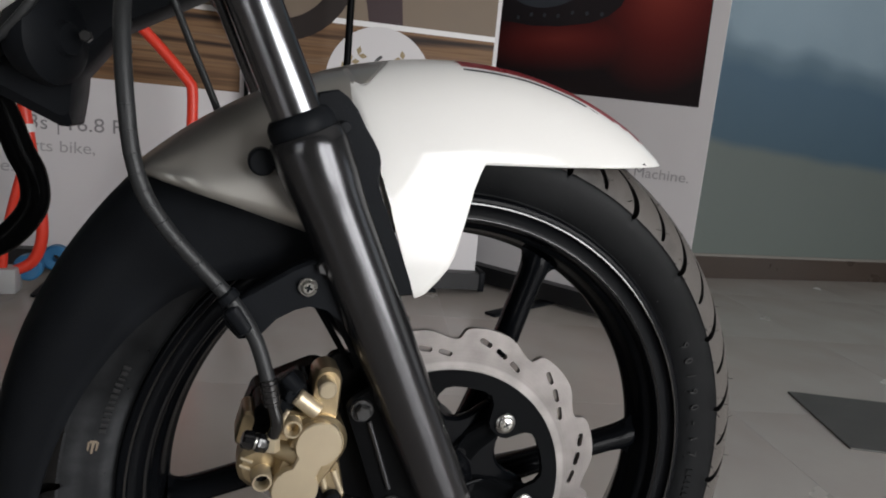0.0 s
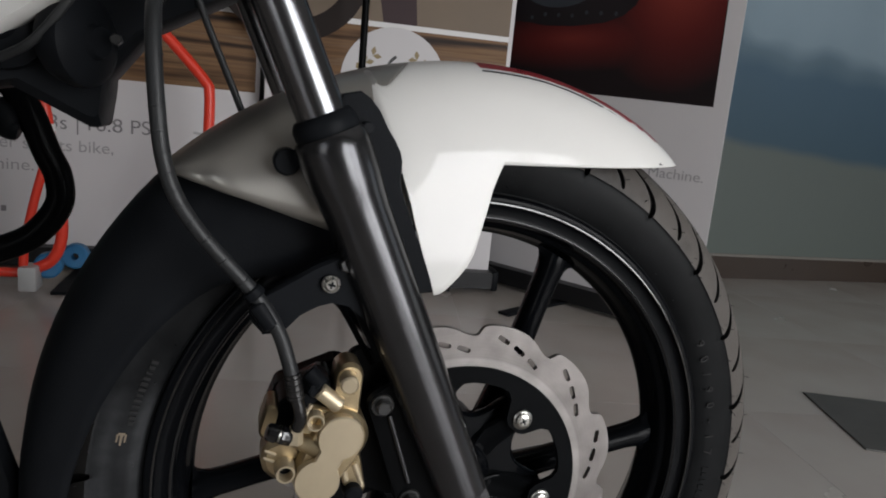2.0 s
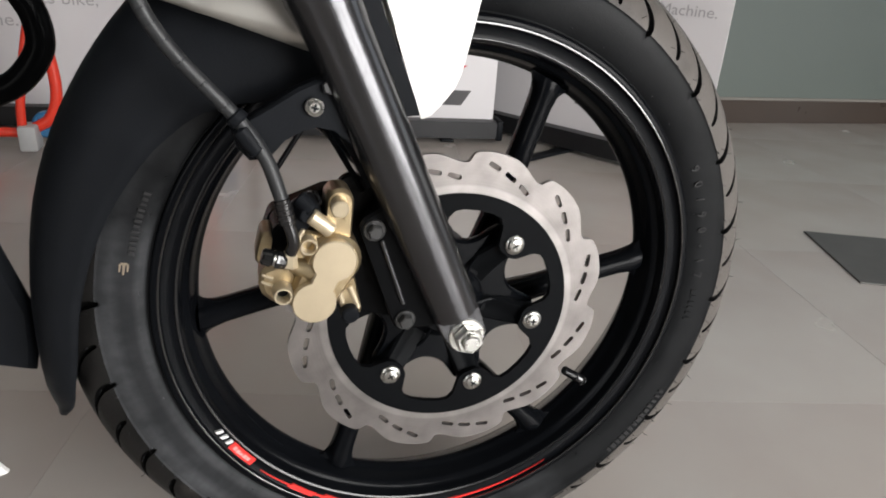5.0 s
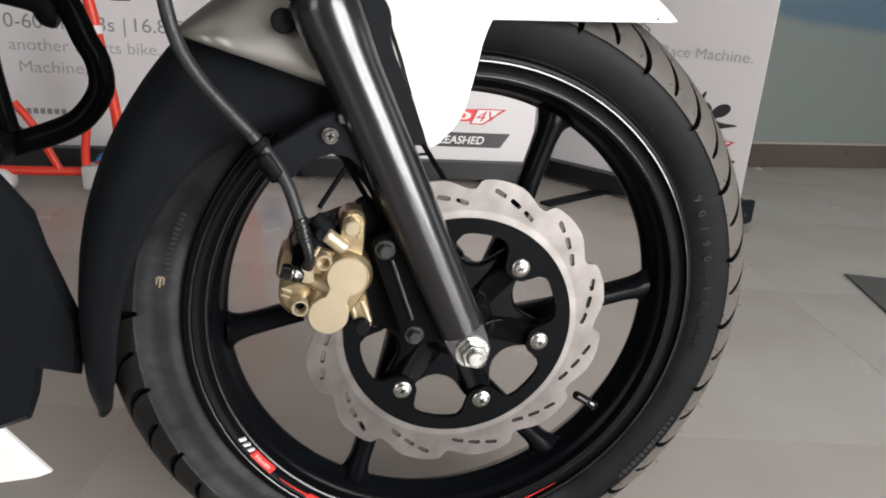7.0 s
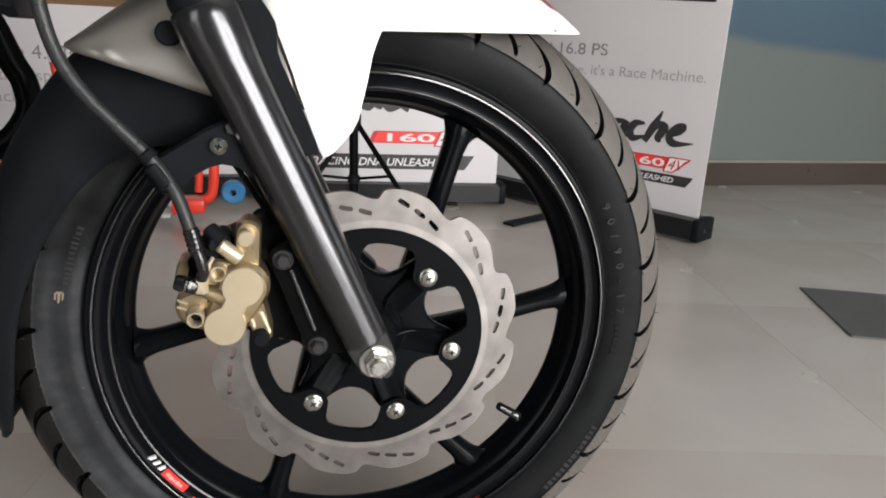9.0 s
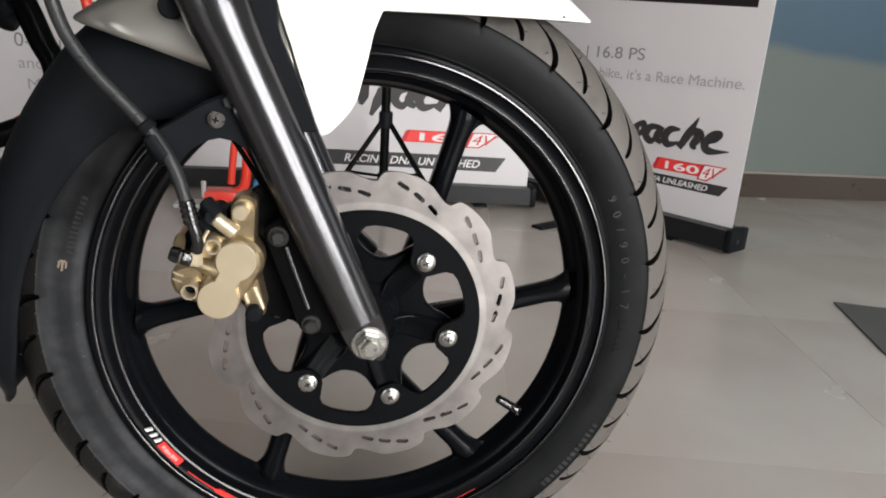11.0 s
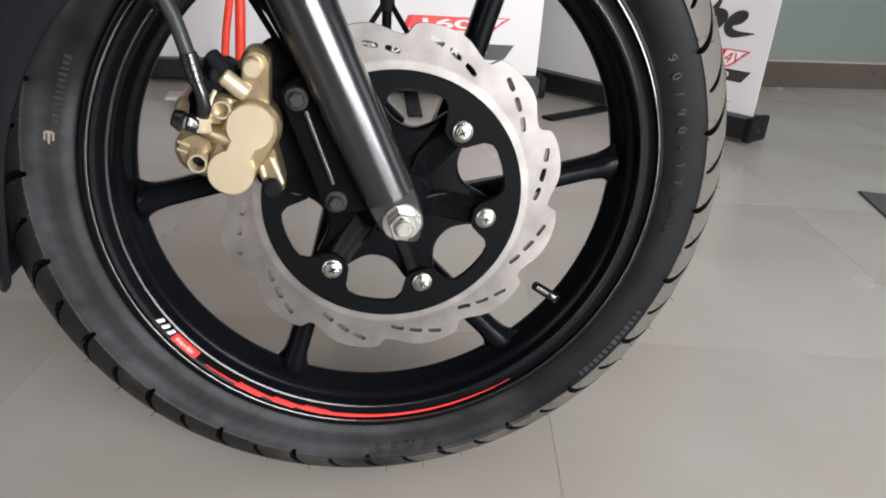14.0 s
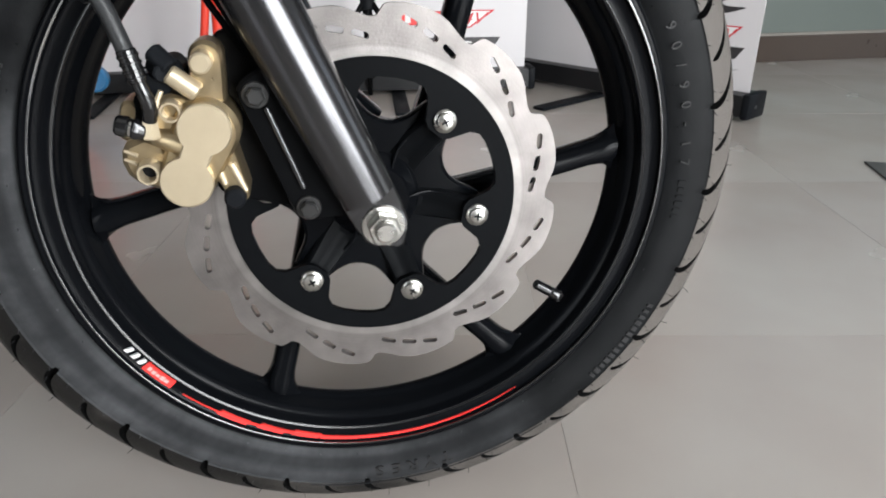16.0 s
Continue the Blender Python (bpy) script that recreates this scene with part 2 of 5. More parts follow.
def mural():
    """Wall paint: a blue field with pale clouds over a grey-green one, with a wavy border between them."""
    m = WALL
    t = m.node_tree
    b = t.nodes["Principled BSDF"]
    geo, sep = t.nodes.new("ShaderNodeNewGeometry"), t.nodes.new("ShaderNodeSeparateXYZ")
    t.links.new(geo.outputs["Position"], sep.inputs[0])
    wavy = t.nodes.new("ShaderNodeTexNoise")
    wavy.inputs["Scale"].default_value, wavy.inputs["Detail"].default_value = 1.6, 2
    t.links.new(geo.outputs["Position"], wavy.inputs["Vector"])

    def mix(op, a, b2, c=None):
        n = t.nodes.new("ShaderNodeMath")
        n.operation = op
        for k, v in enumerate((a, b2, c)):
            if v is None:
                continue
            if isinstance(v, (int, float)):
                n.inputs[k].default_value = v
            else:
                t.links.new(v, n.inputs[k])
        return n.outputs[0]

    slope = mix("MULTIPLY_ADD", sep.outputs["X"], 0.085, sep.outputs["Z"])
    drift = t.nodes.new("ShaderNodeMapRange")
    drift.inputs["From Min"].default_value, drift.inputs["From Max"].default_value = 0.75, 1.05
    drift.inputs["To Min"].default_value, drift.inputs["To Max"].default_value = 0.10, 0.75
    t.links.new(sep.outputs["Z"], drift.inputs["Value"])
    lift = mix("MULTIPLY", drift.outputs[0], -0.5)
    level = mix("ADD", mix("MULTIPLY_ADD", wavy.outputs["Fac"], drift.outputs[0], slope), mix("ADD", lift, 0.05))
    ramp = t.nodes.new("ShaderNodeValToRGB")
    e = ramp.color_ramp.elements
    e[0].position, e[0].color = 0.0, (0.113, 0.134, 0.119, 1)
    e[1].position, e[1].color = 1.0, (0.25, 0.33, 0.39, 1)
    for pos, col in ((0.405, (0.108, 0.128, 0.12, 1)), (0.425, (0.043, 0.083, 0.116, 1)), (0.58, (0.055, 0.103, 0.15, 1)), (0.63, (0.10, 0.155, 0.20, 1)), (0.68, (0.20, 0.275, 0.33, 1)), (0.76, (0.23, 0.31, 0.37, 1))):
        n = e.new(pos)
        n.color = col
    half = mix("MULTIPLY", level, 0.5)
    t.links.new(half, ramp.inputs[0])
    t.links.new(ramp.outputs[0], b.inputs["Base Color"])


mural()
PLAIN_WALL = material("taupe_wall", (0.26, 0.25, 0.235), 0.7, vary=0.05, scale=4, bump=0.1, bump_scale=120)
CEILING = material("ceiling_paint", (0.58, 0.57, 0.55), 0.8, vary=0.04, scale=4)
TILE = material("vitrified_floor_tile", (0.415, 0.358, 0.325), 0.25, vary=0.11, scale=5, rough_vary=0.06, spec=1.0, tint=(0.405, 0.382, 0.348))
GROUT = material("grout", (0.37, 0.333, 0.305), 0.35, vary=0.1, scale=80)
SKIRT = material("brown_skirting_tile", (0.050, 0.036, 0.028), 0.3, vary=0.1, scale=8)
MAT = material("dark_rubber_mat", (0.075, 0.075, 0.071), 0.7, vary=0.2, scale=60, bump=0.3, bump_scale=300)
STRIPE = material("wine_red_decal", (0.22, 0.016, 0.022), 0.3, vary=0.06, scale=60)
RED_DECAL = material("red_decal", (0.85, 0.045, 0.04), 0.35, vary=0.06, scale=60)
PINK_INK = material("pink_print", (0.8, 0.35, 0.33), 0.45, vary=0.05)
GLOSS_BLACK = material("gloss_black_plastic", (0.006, 0.006, 0.0065), 0.16, vary=0.2, scale=60, spec=0.7)
CARRIER = material("satin_black_carrier", (0.0036, 0.0040, 0.0046), 0.45, vary=0.2, scale=90, bump=0.1, bump_scale=700, spec=0.035)
GOLD_FACE = material("machined_gold_face", (0.51, 0.43, 0.30), 0.4, 0.6, vary=0.05, scale=200, bump=0.05, bump_scale=1200)
LIP = material("polished_rim_edge", (0.006, 0.006, 0.0065), 0.16, vary=0.1, scale=90, spec=1.0)
RIDGE = material("rim_ridge_paint", (0.006, 0.006, 0.0065), 0.24, vary=0.1, scale=90, spec=0.45)
STRIP = material("pale_cement_strip", (0.20, 0.185, 0.165), 0.7, vary=0.15, scale=12)
DARK_STEEL = material("dark_steel_bolt", (0.05, 0.05, 0.05), 0.35, 0.7, vary=0.2, scale=90)
WOOD_INK = material("brown_wood_print", (0.25, 0.145, 0.072), 0.5, vary=0.35, scale=14, spec=0.2)
CREAM_INK = material("cream_print", (0.20, 0.155, 0.115), 0.5, vary=0.12, scale=5, spec=0.2)
TYRE_INK = material("dark_brown_wheel_print", (0.020, 0.013, 0.011), 0.5, vary=0.25, scale=12, spec=0.2)
PLUM_INK = material("plum_print", (0.05, 0.031, 0.034), 0.5, vary=0.15, scale=6, spec=0.2)
NIGHT_INK = material("dark_poster_print", (0.022, 0.018, 0.02), 0.35, vary=0.25, scale=5, spec=0.2)
def wood_print(m):
    """A picture of stacked boards: warm streaks, long sideways and short upwards."""
    t = m.node_tree
    co, scale, noise, ramp = t.nodes.new("ShaderNodeTexCoord"), t.nodes.new("ShaderNodeVectorMath"), t.nodes.new("ShaderNodeTexNoise"), t.nodes.new("ShaderNodeValToRGB")
    scale.operation = "MULTIPLY"
    scale.inputs[1].default_value = (1.1, 1.0, 34.0)
    noise.inputs["Scale"].default_value, noise.inputs["Detail"].default_value = 1.0, 5
    t.links.new(co.outputs["Object"], scale.inputs[0])
    t.links.new(scale.outputs[0], noise.inputs["Vector"])
    t.links.new(noise.outputs["Fac"], ramp.inputs[0])
    e = ramp.color_ramp.elements
    e[0].position, e[0].color = 0.34, (0.022, 0.012, 0.008, 1)
    e[1].position, e[1].color = 0.72, (0.34, 0.24, 0.15, 1)
    for pos, col in ((0.43, (0.11, 0.058, 0.028, 1)), (0.53, (0.215, 0.122, 0.060, 1)), (0.60, (0.16, 0.092, 0.050, 1))):
        e.new(pos).color = col
    t.links.new(ramp.outputs[0], t.nodes["Principled BSDF"].inputs["Base Color"])


wood_print(WOOD_INK)
EMBER_INK = material("dark_red_print", (0.09, 0.012, 0.012), 0.35, vary=0.3, scale=7, spec=0.2)


def glow_print():
    """The poster's lower field: dark red round one spot and along one band, fading to black."""
    t = EMBER_INK.node_tree
    co = t.nodes.new("ShaderNodeTexCoord")
    spots = []
    for scale, centre in (((1.0, 0.0, 0.85), (0.215, 0.0, 1.06)), ((0.42, 0.0, 1.9), (0.58, 0.0, 0.888))):
        dist, size = t.nodes.new("ShaderNodeVectorMath"), t.nodes.new("ShaderNodeVectorMath")
        dist.operation, size.operation = "DISTANCE", "MULTIPLY"
        size.inputs[1].default_value = scale
        dist.inputs[1].default_value = [a * b for a, b in zip(scale, centre)]
        t.links.new(co.outputs["Object"], size.inputs[0])
        t.links.new(size.outputs[0], dist.inputs[0])
        spots.append(dist.outputs["Value"])
    dim, near = t.nodes.new("ShaderNodeMath"), t.nodes.new("ShaderNodeMath")
    near.operation = "MINIMUM"
    dim.inputs[1].default_value = 0.085
    t.links.new(spots[1], dim.inputs[0])
    t.links.new(spots[0], near.inputs[0])
    t.links.new(dim.outputs[0], near.inputs[1])
    ramp = t.nodes.new("ShaderNodeValToRGB")
    e = ramp.color_ramp.elements
    e[0].position, e[0].color = 0.02, (0.23, 0.04, 0.03, 1)
    e[1].position, e[1].color = 0.29, (0.016, 0.012, 0.013, 1)
    e.new(0.15).color = (0.10, 0.017, 0.016, 1)
    t.links.new(near.outputs[0], ramp.inputs[0])
    t.links.new(ramp.outputs[0], t.nodes["Principled BSDF"].inputs["Base Color"])


glow_print()
SLATE_INK = material("slate_print", (0.05, 0.055, 0.065), 0.35, vary=0.2, scale=6, spec=0.2)
OCHRE_INK = material("ochre_print", (0.28, 0.21, 0.10), 0.5, vary=0.1)
PALE_METAL = material("pale_grey_panel", (0.42, 0.42, 0.42), 0.45, vary=0.06, scale=10)
CASSETTE = material("anodised_black_aluminium", (0.012, 0.012, 0.013), 0.4, 0.1, vary=0.15, scale=40, spec=0.25)
BLUE = material("blue_plastic", (0.03, 0.16, 0.34), 0.4, vary=0.1)


# ---- building blocks ----
def part(name, bm, mat, parent=None, label="", smooth=True):
    """Links a bmesh as one mesh object under a thing or a part."""
    me = bpy.data.meshes.new(name)
    bmesh.ops.recalc_face_normals(bm, faces=bm.faces)
    bm.to_mesh(me)
    bm.free()
    if smooth:
        me.shade_smooth()
        me.set_sharp_from_angle(angle=radians(38))
    me.materials.append(mat)
    ob = new(name, me)
    ob.parent = parent
    if label:
        tagged(ob, label)
    return ob


def thing(name, label, category, group="", m=None):
    ob = tagged(new(name), label, category, group)
    if m is not None:
        ob.matrix_world = m
    return ob


def grid(bm, rows, closed_u=False, closed_v=False):
    """Quads between rows of points."""
    vs = [[bm.verts.new(p) for p in row] for row in rows]
    nu, nv = len(vs), len(vs[0])
    for i in range(nu if closed_u else nu - 1):
        for j in range(nv if closed_v else nv - 1):
            a, b, c, d = vs[i][j], vs[(i + 1) % nu][j], vs[(i + 1) % nu][(j + 1) % nv], vs[i][(j + 1) % nv]
            bm.faces.new((a, b, c, d))
    return vs


def lathe(profile, segs=128, a0=0.0, a1=360.0, closed_profile=False, bm=None):
    """Turns a profile of (radius, y) about the y axis; angles in degrees from +x towards +z."""
    bm = bm or bmesh.new()
    full = abs(a1 - a0) >= 359.99
    n = segs if full else segs + 1
    rows = []
    for i in range(n):
        a = radians(a0 + (a1 - a0) * i / segs)
        rows.append([(r * math.cos(a), y, r * math.sin(a)) for r, y in profile])
    grid(bm, rows, full, closed_profile)
    return bm


def prism(outline, y0, y1, bevel=0.0, bm=None, holes=()):
    """Extrudes an outline of (x, z) from y0 to y1, with bevelled rims."""
    bm = bm or bmesh.new()
    n = len(outline)
    cx, cz = sum(p[0] for p in outline) / n, sum(p[1] for p in outline) / n

    def ring(y, inset):
        out = []
        for x, z in outline:
            d = math.hypot(x - cx, z - cz) or 1
            k = max(0.0, 1 - inset / d)
            out.append(bm.verts.new((cx + (x - cx) * k, y, cz + (z - cz) * k)))
        return out

    s = 1 if y1 > y0 else -1
    rings = [ring(y0, bevel), ring(y0 + s * bevel, 0), ring(y1 - s * bevel, 0), ring(y1, bevel)] if bevel else [ring(y0, 0), ring(y1, 0)]
    for a, b in zip(rings, rings[1:]):
        for i in range(n):
            bm.faces.new((a[i], a[(i + 1) % n], b[(i + 1) % n], b[i]))
    bm.faces.new(rings[0])
    bm.faces.new(rings[-1])
    return bm


def basis(d):
    d = Vector(d).normalized()
    u = d.orthogonal().normalized()
    return d, u, d.cross(u)


def rod(p0, p1, r0, r1=None, segs=24, bevel=0.0, bm=None):
    """A round bar between two points, its ends bevelled."""
    bm = bm or bmesh.new()
    r1 = r0 if r1 is None else r1
    p0, p1 = Vector(p0), Vector(p1)
    d, u, v = basis(p1 - p0)
    stations = [(p0, max(r0 - bevel, 1e-4)), (p0 + d * bevel, r0), (p1 - d * bevel, r1), (p1, max(r1 - bevel, 1e-4))] if bevel else [(p0, r0), (p1, r1)]
    rows = [[c + (u * math.cos(2 * math.pi * j / segs) + v * math.sin(2 * math.pi * j / segs)) * r for j in range(segs)] for c, r in stations]
    vs = grid(bm, rows, False, True)
    bm.faces.new(vs[0])
    bm.faces.new(vs[-1])
    return bm


def smooth_path(points, steps=8):
    """Catmull-Rom through the points."""
    pts = [Vector(p) for p in points]
    pts = [pts[0] * 2 - pts[1]] + pts + [pts[-1] * 2 - pts[-2]]
    out = []
    for a, b, c, d in zip(pts, pts[1:], pts[2:], pts[3:]):
        for k in range(steps):
            t = k / steps
            out.append(0.5 * (2 * b + (c - a) * t + (2 * a - 5 * b + 4 * c - d) * t * t + (3 * b - a - 3 * c + d) * t**3))
    return out + [pts[-2]]


def tube(points, radius, segs=16, steps=8, bm=None, flat=1.0):
    """A bent tube; radius may be a number or one per point."""
    bm = bm or bmesh.new()
    path = smooth_path(points, steps) if steps > 1 else [Vector(p) for p in points]
    if isinstance(radius, (int, float)):
        radii = [radius] * len(path)
    else:
        radii = list(np.interp(np.linspace(0, len(radius) - 1, len(path)), range(len(radius)), radius))
    rows, u = [], None
    for i, p in enumerate(path):
        d = (path[min(i + 1, len(path) - 1)] - path[max(i - 1, 0)]).normalized()
        u = d.orthogonal().normalized() if u is None else (u - d * u.dot(d)).normalized()
        v = d.cross(u)
        rows.append([p + (u * math.cos(2 * math.pi * j / segs) + v * math.sin(2 * math.pi * j / segs) * flat) * radii[i] for j in range(segs)])
    vs = grid(bm, rows, False, True)
    bm.faces.new(vs[0])
    bm.faces.new(vs[-1])
    return bm


def box(x0, x1, y0, y1, z0, z1, bevel=0.0, bm=None):
    bm = bm or bmesh.new()
    b = bmesh.new()
    bmesh.ops.create_cube(b, size=1, matrix=Matrix.LocRotScale(((x0 + x1) / 2, (y0 + y1) / 2, (z0 + z1) / 2), None, (x1 - x0, y1 - y0, z1 - z0)))
    if bevel:
        bmesh.ops.bevel(b, geom=b.edges[:], offset=bevel, segments=2, affect="EDGES", profile=0.5)
    join(bm, b)
    return bm


def join(bm, other, m=None):
    """Adds the other bmesh to bm."""
    me = bpy.data.meshes.new("join")
    if m is not None:
        other.transform(m)
    other.to_mesh(me)
    other.free()
    bm.from_mesh(me)
    bpy.data.meshes.remove(me)
    return bm


def circle(cx, cz, r, n=32, a0=0.0, a1=360.0):
    return [(cx + r * math.cos(radians(a0 + (a1 - a0) * i / n)), cz + r * math.sin(radians(a0 + (a1 - a0) * i / n))) for i in range(n)]


def polar(r, a):
    return r * math.cos(radians(a)), r * math.sin(radians(a))


# ---- the room ----
def flat_wall(name, p, q, height, thick, mat, label):
    """A wall on the line p-q; its face is on the left side of the way from p to q."""
    d = Vector((q[0] - p[0], q[1] - p[1], 0))
    length = d.length
    bm = box(0, length, -thick, 0, 0, height)
    ob = part(name, bm, mat, None, smooth=False)
    ob.matrix_world = Matrix.Translation((p[0], p[1], 0)) @ Matrix.Rotation(math.atan2(d.y, d.x), 4, "Z")
    return tagged(ob, label, "wall", kind="structure")


YN = 2.06   # the mural wall
floor = tagged(part("floor", box(-4.5, 4.2, -2.2, YN, -0.12, -0.0004), GROUT, None, smooth=False), "floor bed with grey grout between the tiles", "floor", kind="structure")
wall_north = flat_wall("wall_north", (4.2, YN), (-4.5, YN), 3.0, 0.15, WALL, "wall painted with a blue and grey-green mural")
wall_west = flat_wall("wall_west", (-4.5, YN), (-4.5, -2.2), 3.0, 0.15, PLAIN_WALL, "plain taupe painted side wall")


def pierced_wall(name, p, q, openings, label):
    """A wall 3 m high with openings from the floor or a sill to 1.75 m; openings as (start, end, sill) along it."""
    d = Vector((q[0] - p[0], q[1] - p[1], 0))
    bm = bmesh.new()
    at = 0.0
    for s0, s1, sill in openings:
        box(at, s0, -0.15, 0, 0, 3.0, bm=bm)
        box(s0, s1, -0.15, 0, 1.75, 3.0, bm=bm)
        if sill:
            box(s0, s1, -0.15, 0, 0, sill, bm=bm)
        at = s1
    box(at, d.length, -0.15, 0, 0, 3.0, bm=bm)
    ob = part(name, bm, PLAIN_WALL, None, smooth=False)
    ob.matrix_world = Matrix.Translation((p[0], p[1], 0)) @ Matrix.Rotation(math.atan2(d.y, d.x), 4, "Z")
    return tagged(ob, label, "wall", kind="structure")


pierced_wall("wall_south", (-4.5, -2.2), (4.2, -2.2), ((1.9, 3.1, 0.0), (5.0, 6.9, 0.0)), "plain taupe wall pierced by shop windows")
pierced_wall("wall_east", (4.2, -2.2), (4.2, YN), ((1.15, 2.55, 0.0),), "plain taupe wall with a glazed entrance")
ceiling = tagged(part("ceiling", box(-4.5, 4.2, -2.2, YN, 3.0, 3.12), CEILING, None, smooth=False), "plain grey-white painted ceiling", "ceiling", kind="structure")
skirting = tagged(part("baseboard", box(-4.5, 4.2, YN - 0.012, YN - 0.0005, 0.0, 0.10, 0.002), SKIRT, None, smooth=False), "brown tiled skirting along the wall", "skirting", kind="structure")
tagged(part("trim", box(-4.5, 4.2, YN - 0.010, YN - 0.0005, 0.1005, 0.112, 0.001), STRIP, None, smooth=False), "pale cement strip above the skirting", "trim", kind="structure")
tagged(part("ground", box(-30, 30, -30, 30, -0.4, -0.13), GROUT, None, smooth=False), "grey paving outside the showroom", "ground", kind="structure")


def shop_window(name, p, q, panes):
    """An aluminium frame with mullions in an opening 1.75 m high."""
    d = Vector((q[0] - p[0], q[1] - p[1], 0))
    ob = tagged(new(name), "dark aluminium shop window with upright mullions", "window", kind="structure")
    ob.matrix_world = Matrix.Translation((p[0], p[1], 0)) @ Matrix.Rotation(math.atan2(d.y, d.x), 4, "Z")
    w = d.length
    for k in range(panes + 1):
        x = w * k / panes
        part("mullion", box(max(0, x - 0.028), min(w, x + 0.028), 0.0, 0.05, 0.0, 1.75), BLACK_METAL, ob, smooth=False)
    for z in (0.0, 1.68):
        part("rail", box(0.03, w - 0.03, 0.005, 0.045, z, z + 0.07), BLACK_METAL, ob, smooth=False)


shop_window("window_1", (0.5, -2.235), (2.4, -2.235), 2)
# unseen window, added to house the left fill lamp
shop_window("fill_window", (-2.6, -2.235), (-1.4, -2.235), 2)
shop_window("window_2", (4.235, -1.05), (4.235, 0.35), 2)

# ---- the motorcycle ----
BIKE = Matrix(((0.99955, 0, -0.02999, 0), (0, 1, 0, 0), (0.02999, 0, 0.99955, 0.298), (0, 0, 0, 1)))
bike = thing("motorcycle", "white sports motorcycle with black wheels and a gold front caliper", "motorcycle", m=BIKE)
YC = 0.06   # the wheel's centre plane


# -- tyre with cut grooves
half_tyre = [(0.2265, 0.031), (0.2280, 0.0262), (0.2295, 0.0225), (0.2318, 0.0200), (0.2330, 0.0205), (0.2345, 0.0196), (0.2385, 0.0177), (0.2435, 0.0162), (0.2500, 0.0150), (0.2565, 0.0144), (0.2625, 0.0143), (0.2652, 0.0150), (0.2664, 0.0150), (0.2675, 0.0144)]
EDGE = len(half_tyre) - 1   # the shoulder line; the tread begins here
tread = [(0.2675, 0.0144), (0.2715, 0.0154), (0.2762, 0.0171), (0.2815, 0.0196), (0.2865, 0.0227), (0.2915, 0.0277), (0.2960, 0.0350), (0.2995, 0.0440), (0.3020, 0.0525), (0.3030, 0.0600)]
lengths = [0.0]
for (r0, y0), (r1, y1) in zip(tread, tread[1:]):
    lengths.append(lengths[-1] + math.hypot(r1 - r0, y1 - y0))
STEPS = [0.0012, 0.0024, 0.0040, 0.006, 0.008, 0.010, 0.012, 0.014, 0.016, 0.018, 0.020, 0.022, 0.024, 0.026, 0.028, 0.030, 0.032, 0.034, 0.038, 0.044, 0.050, 0.056]
for d in STEPS + [lengths[-1]]:
    half_tyre.append((float(np.interp(d, lengths, [p[0] for p in tread])), float(np.interp(d, lengths, [p[1] for p in tread]))))
ALONG = [-0.001 * (EDGE - k) for k in range(EDGE)] + [0.0] + STEPS + [lengths[-1]]


def sweep(d):
    """Degrees by which a groove has turned at a distance from the shoulder towards the crown."""
    d = max(0.0, d)
    return 4.85 * (d / 0.0255) ** 2 if d < 0.0255 else 4.85 + (min(d, 0.038) - 0.0255) * 330


def groove(d, long):
    """Width and depth of a long or short tread groove at a distance from the shoulder."""
    lo, hi, wide = (-0.0026, 0.036, 0.0066) if long else (0.0032, 0.033, 0.0056)
    u = (d - lo) / (hi - lo)
    if not 0 < u < 1:
        return 0.0010, 0.0
    w = wide * float(np.interp(u, [0, 0.05, 0.18, 0.45, 0.75, 1], [0.35, 0.6, 0.85, 1.0, 0.66, 0.08]))
    return max(w, 0.0008), 0.0062 * float(np.interp(u, [0, 0.06, 0.15, 0.8, 1], [0.0, 0.35, 1, 1, 0.0]))


profile = half_tyre + [(r, 2 * YC - y) for r, y in reversed(half_tyre[:-1])]
along = ALONG + ALONG[-2::-1]
columns = []
for period in range(24):
    for first, near_long in ((1.9, True), (9.5, False)):
        near_long = not near_long
        for where in (-2, -1, 1, 2):
            columns.append((15 * period + first, where, near_long))
        for k in range(1, 6):
            columns.append((15 * period + first + 7.6 * k / 6, 0, near_long))
rows = []
for centre, where, near_long in columns:
    row = []
    for k, ((r, y), d) in enumerate(zip(profile, along)):
        near = k < len(half_tyre)
        w, depth = groove(d, near_long == near)
        turn = math.degrees(w / 2 / 0.28)
        a = centre + sweep(d)
        g = 0.0
        if where:
            a += {-2: -turn - 0.10, -1: -turn * 0.86, 1: turn * 0.86, 2: turn + 0.10}[where]
            g = depth if abs(where) == 1 else 0.0
        x, z = polar(r - g, a)
        row.append((x, y + (0.55 * g if near else -0.55 * g) * min(1, abs(YC - y) / 0.03), z))
    rows.append(row)
bm = bmesh.new()
grid(bm, rows, True, False)
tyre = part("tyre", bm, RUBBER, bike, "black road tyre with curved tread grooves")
me = tyre.data
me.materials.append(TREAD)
me.materials.append(GROOVE_SHADE)
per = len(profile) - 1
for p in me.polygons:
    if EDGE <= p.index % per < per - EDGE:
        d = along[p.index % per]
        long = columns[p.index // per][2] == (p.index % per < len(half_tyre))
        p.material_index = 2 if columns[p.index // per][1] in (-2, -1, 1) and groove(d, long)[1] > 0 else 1


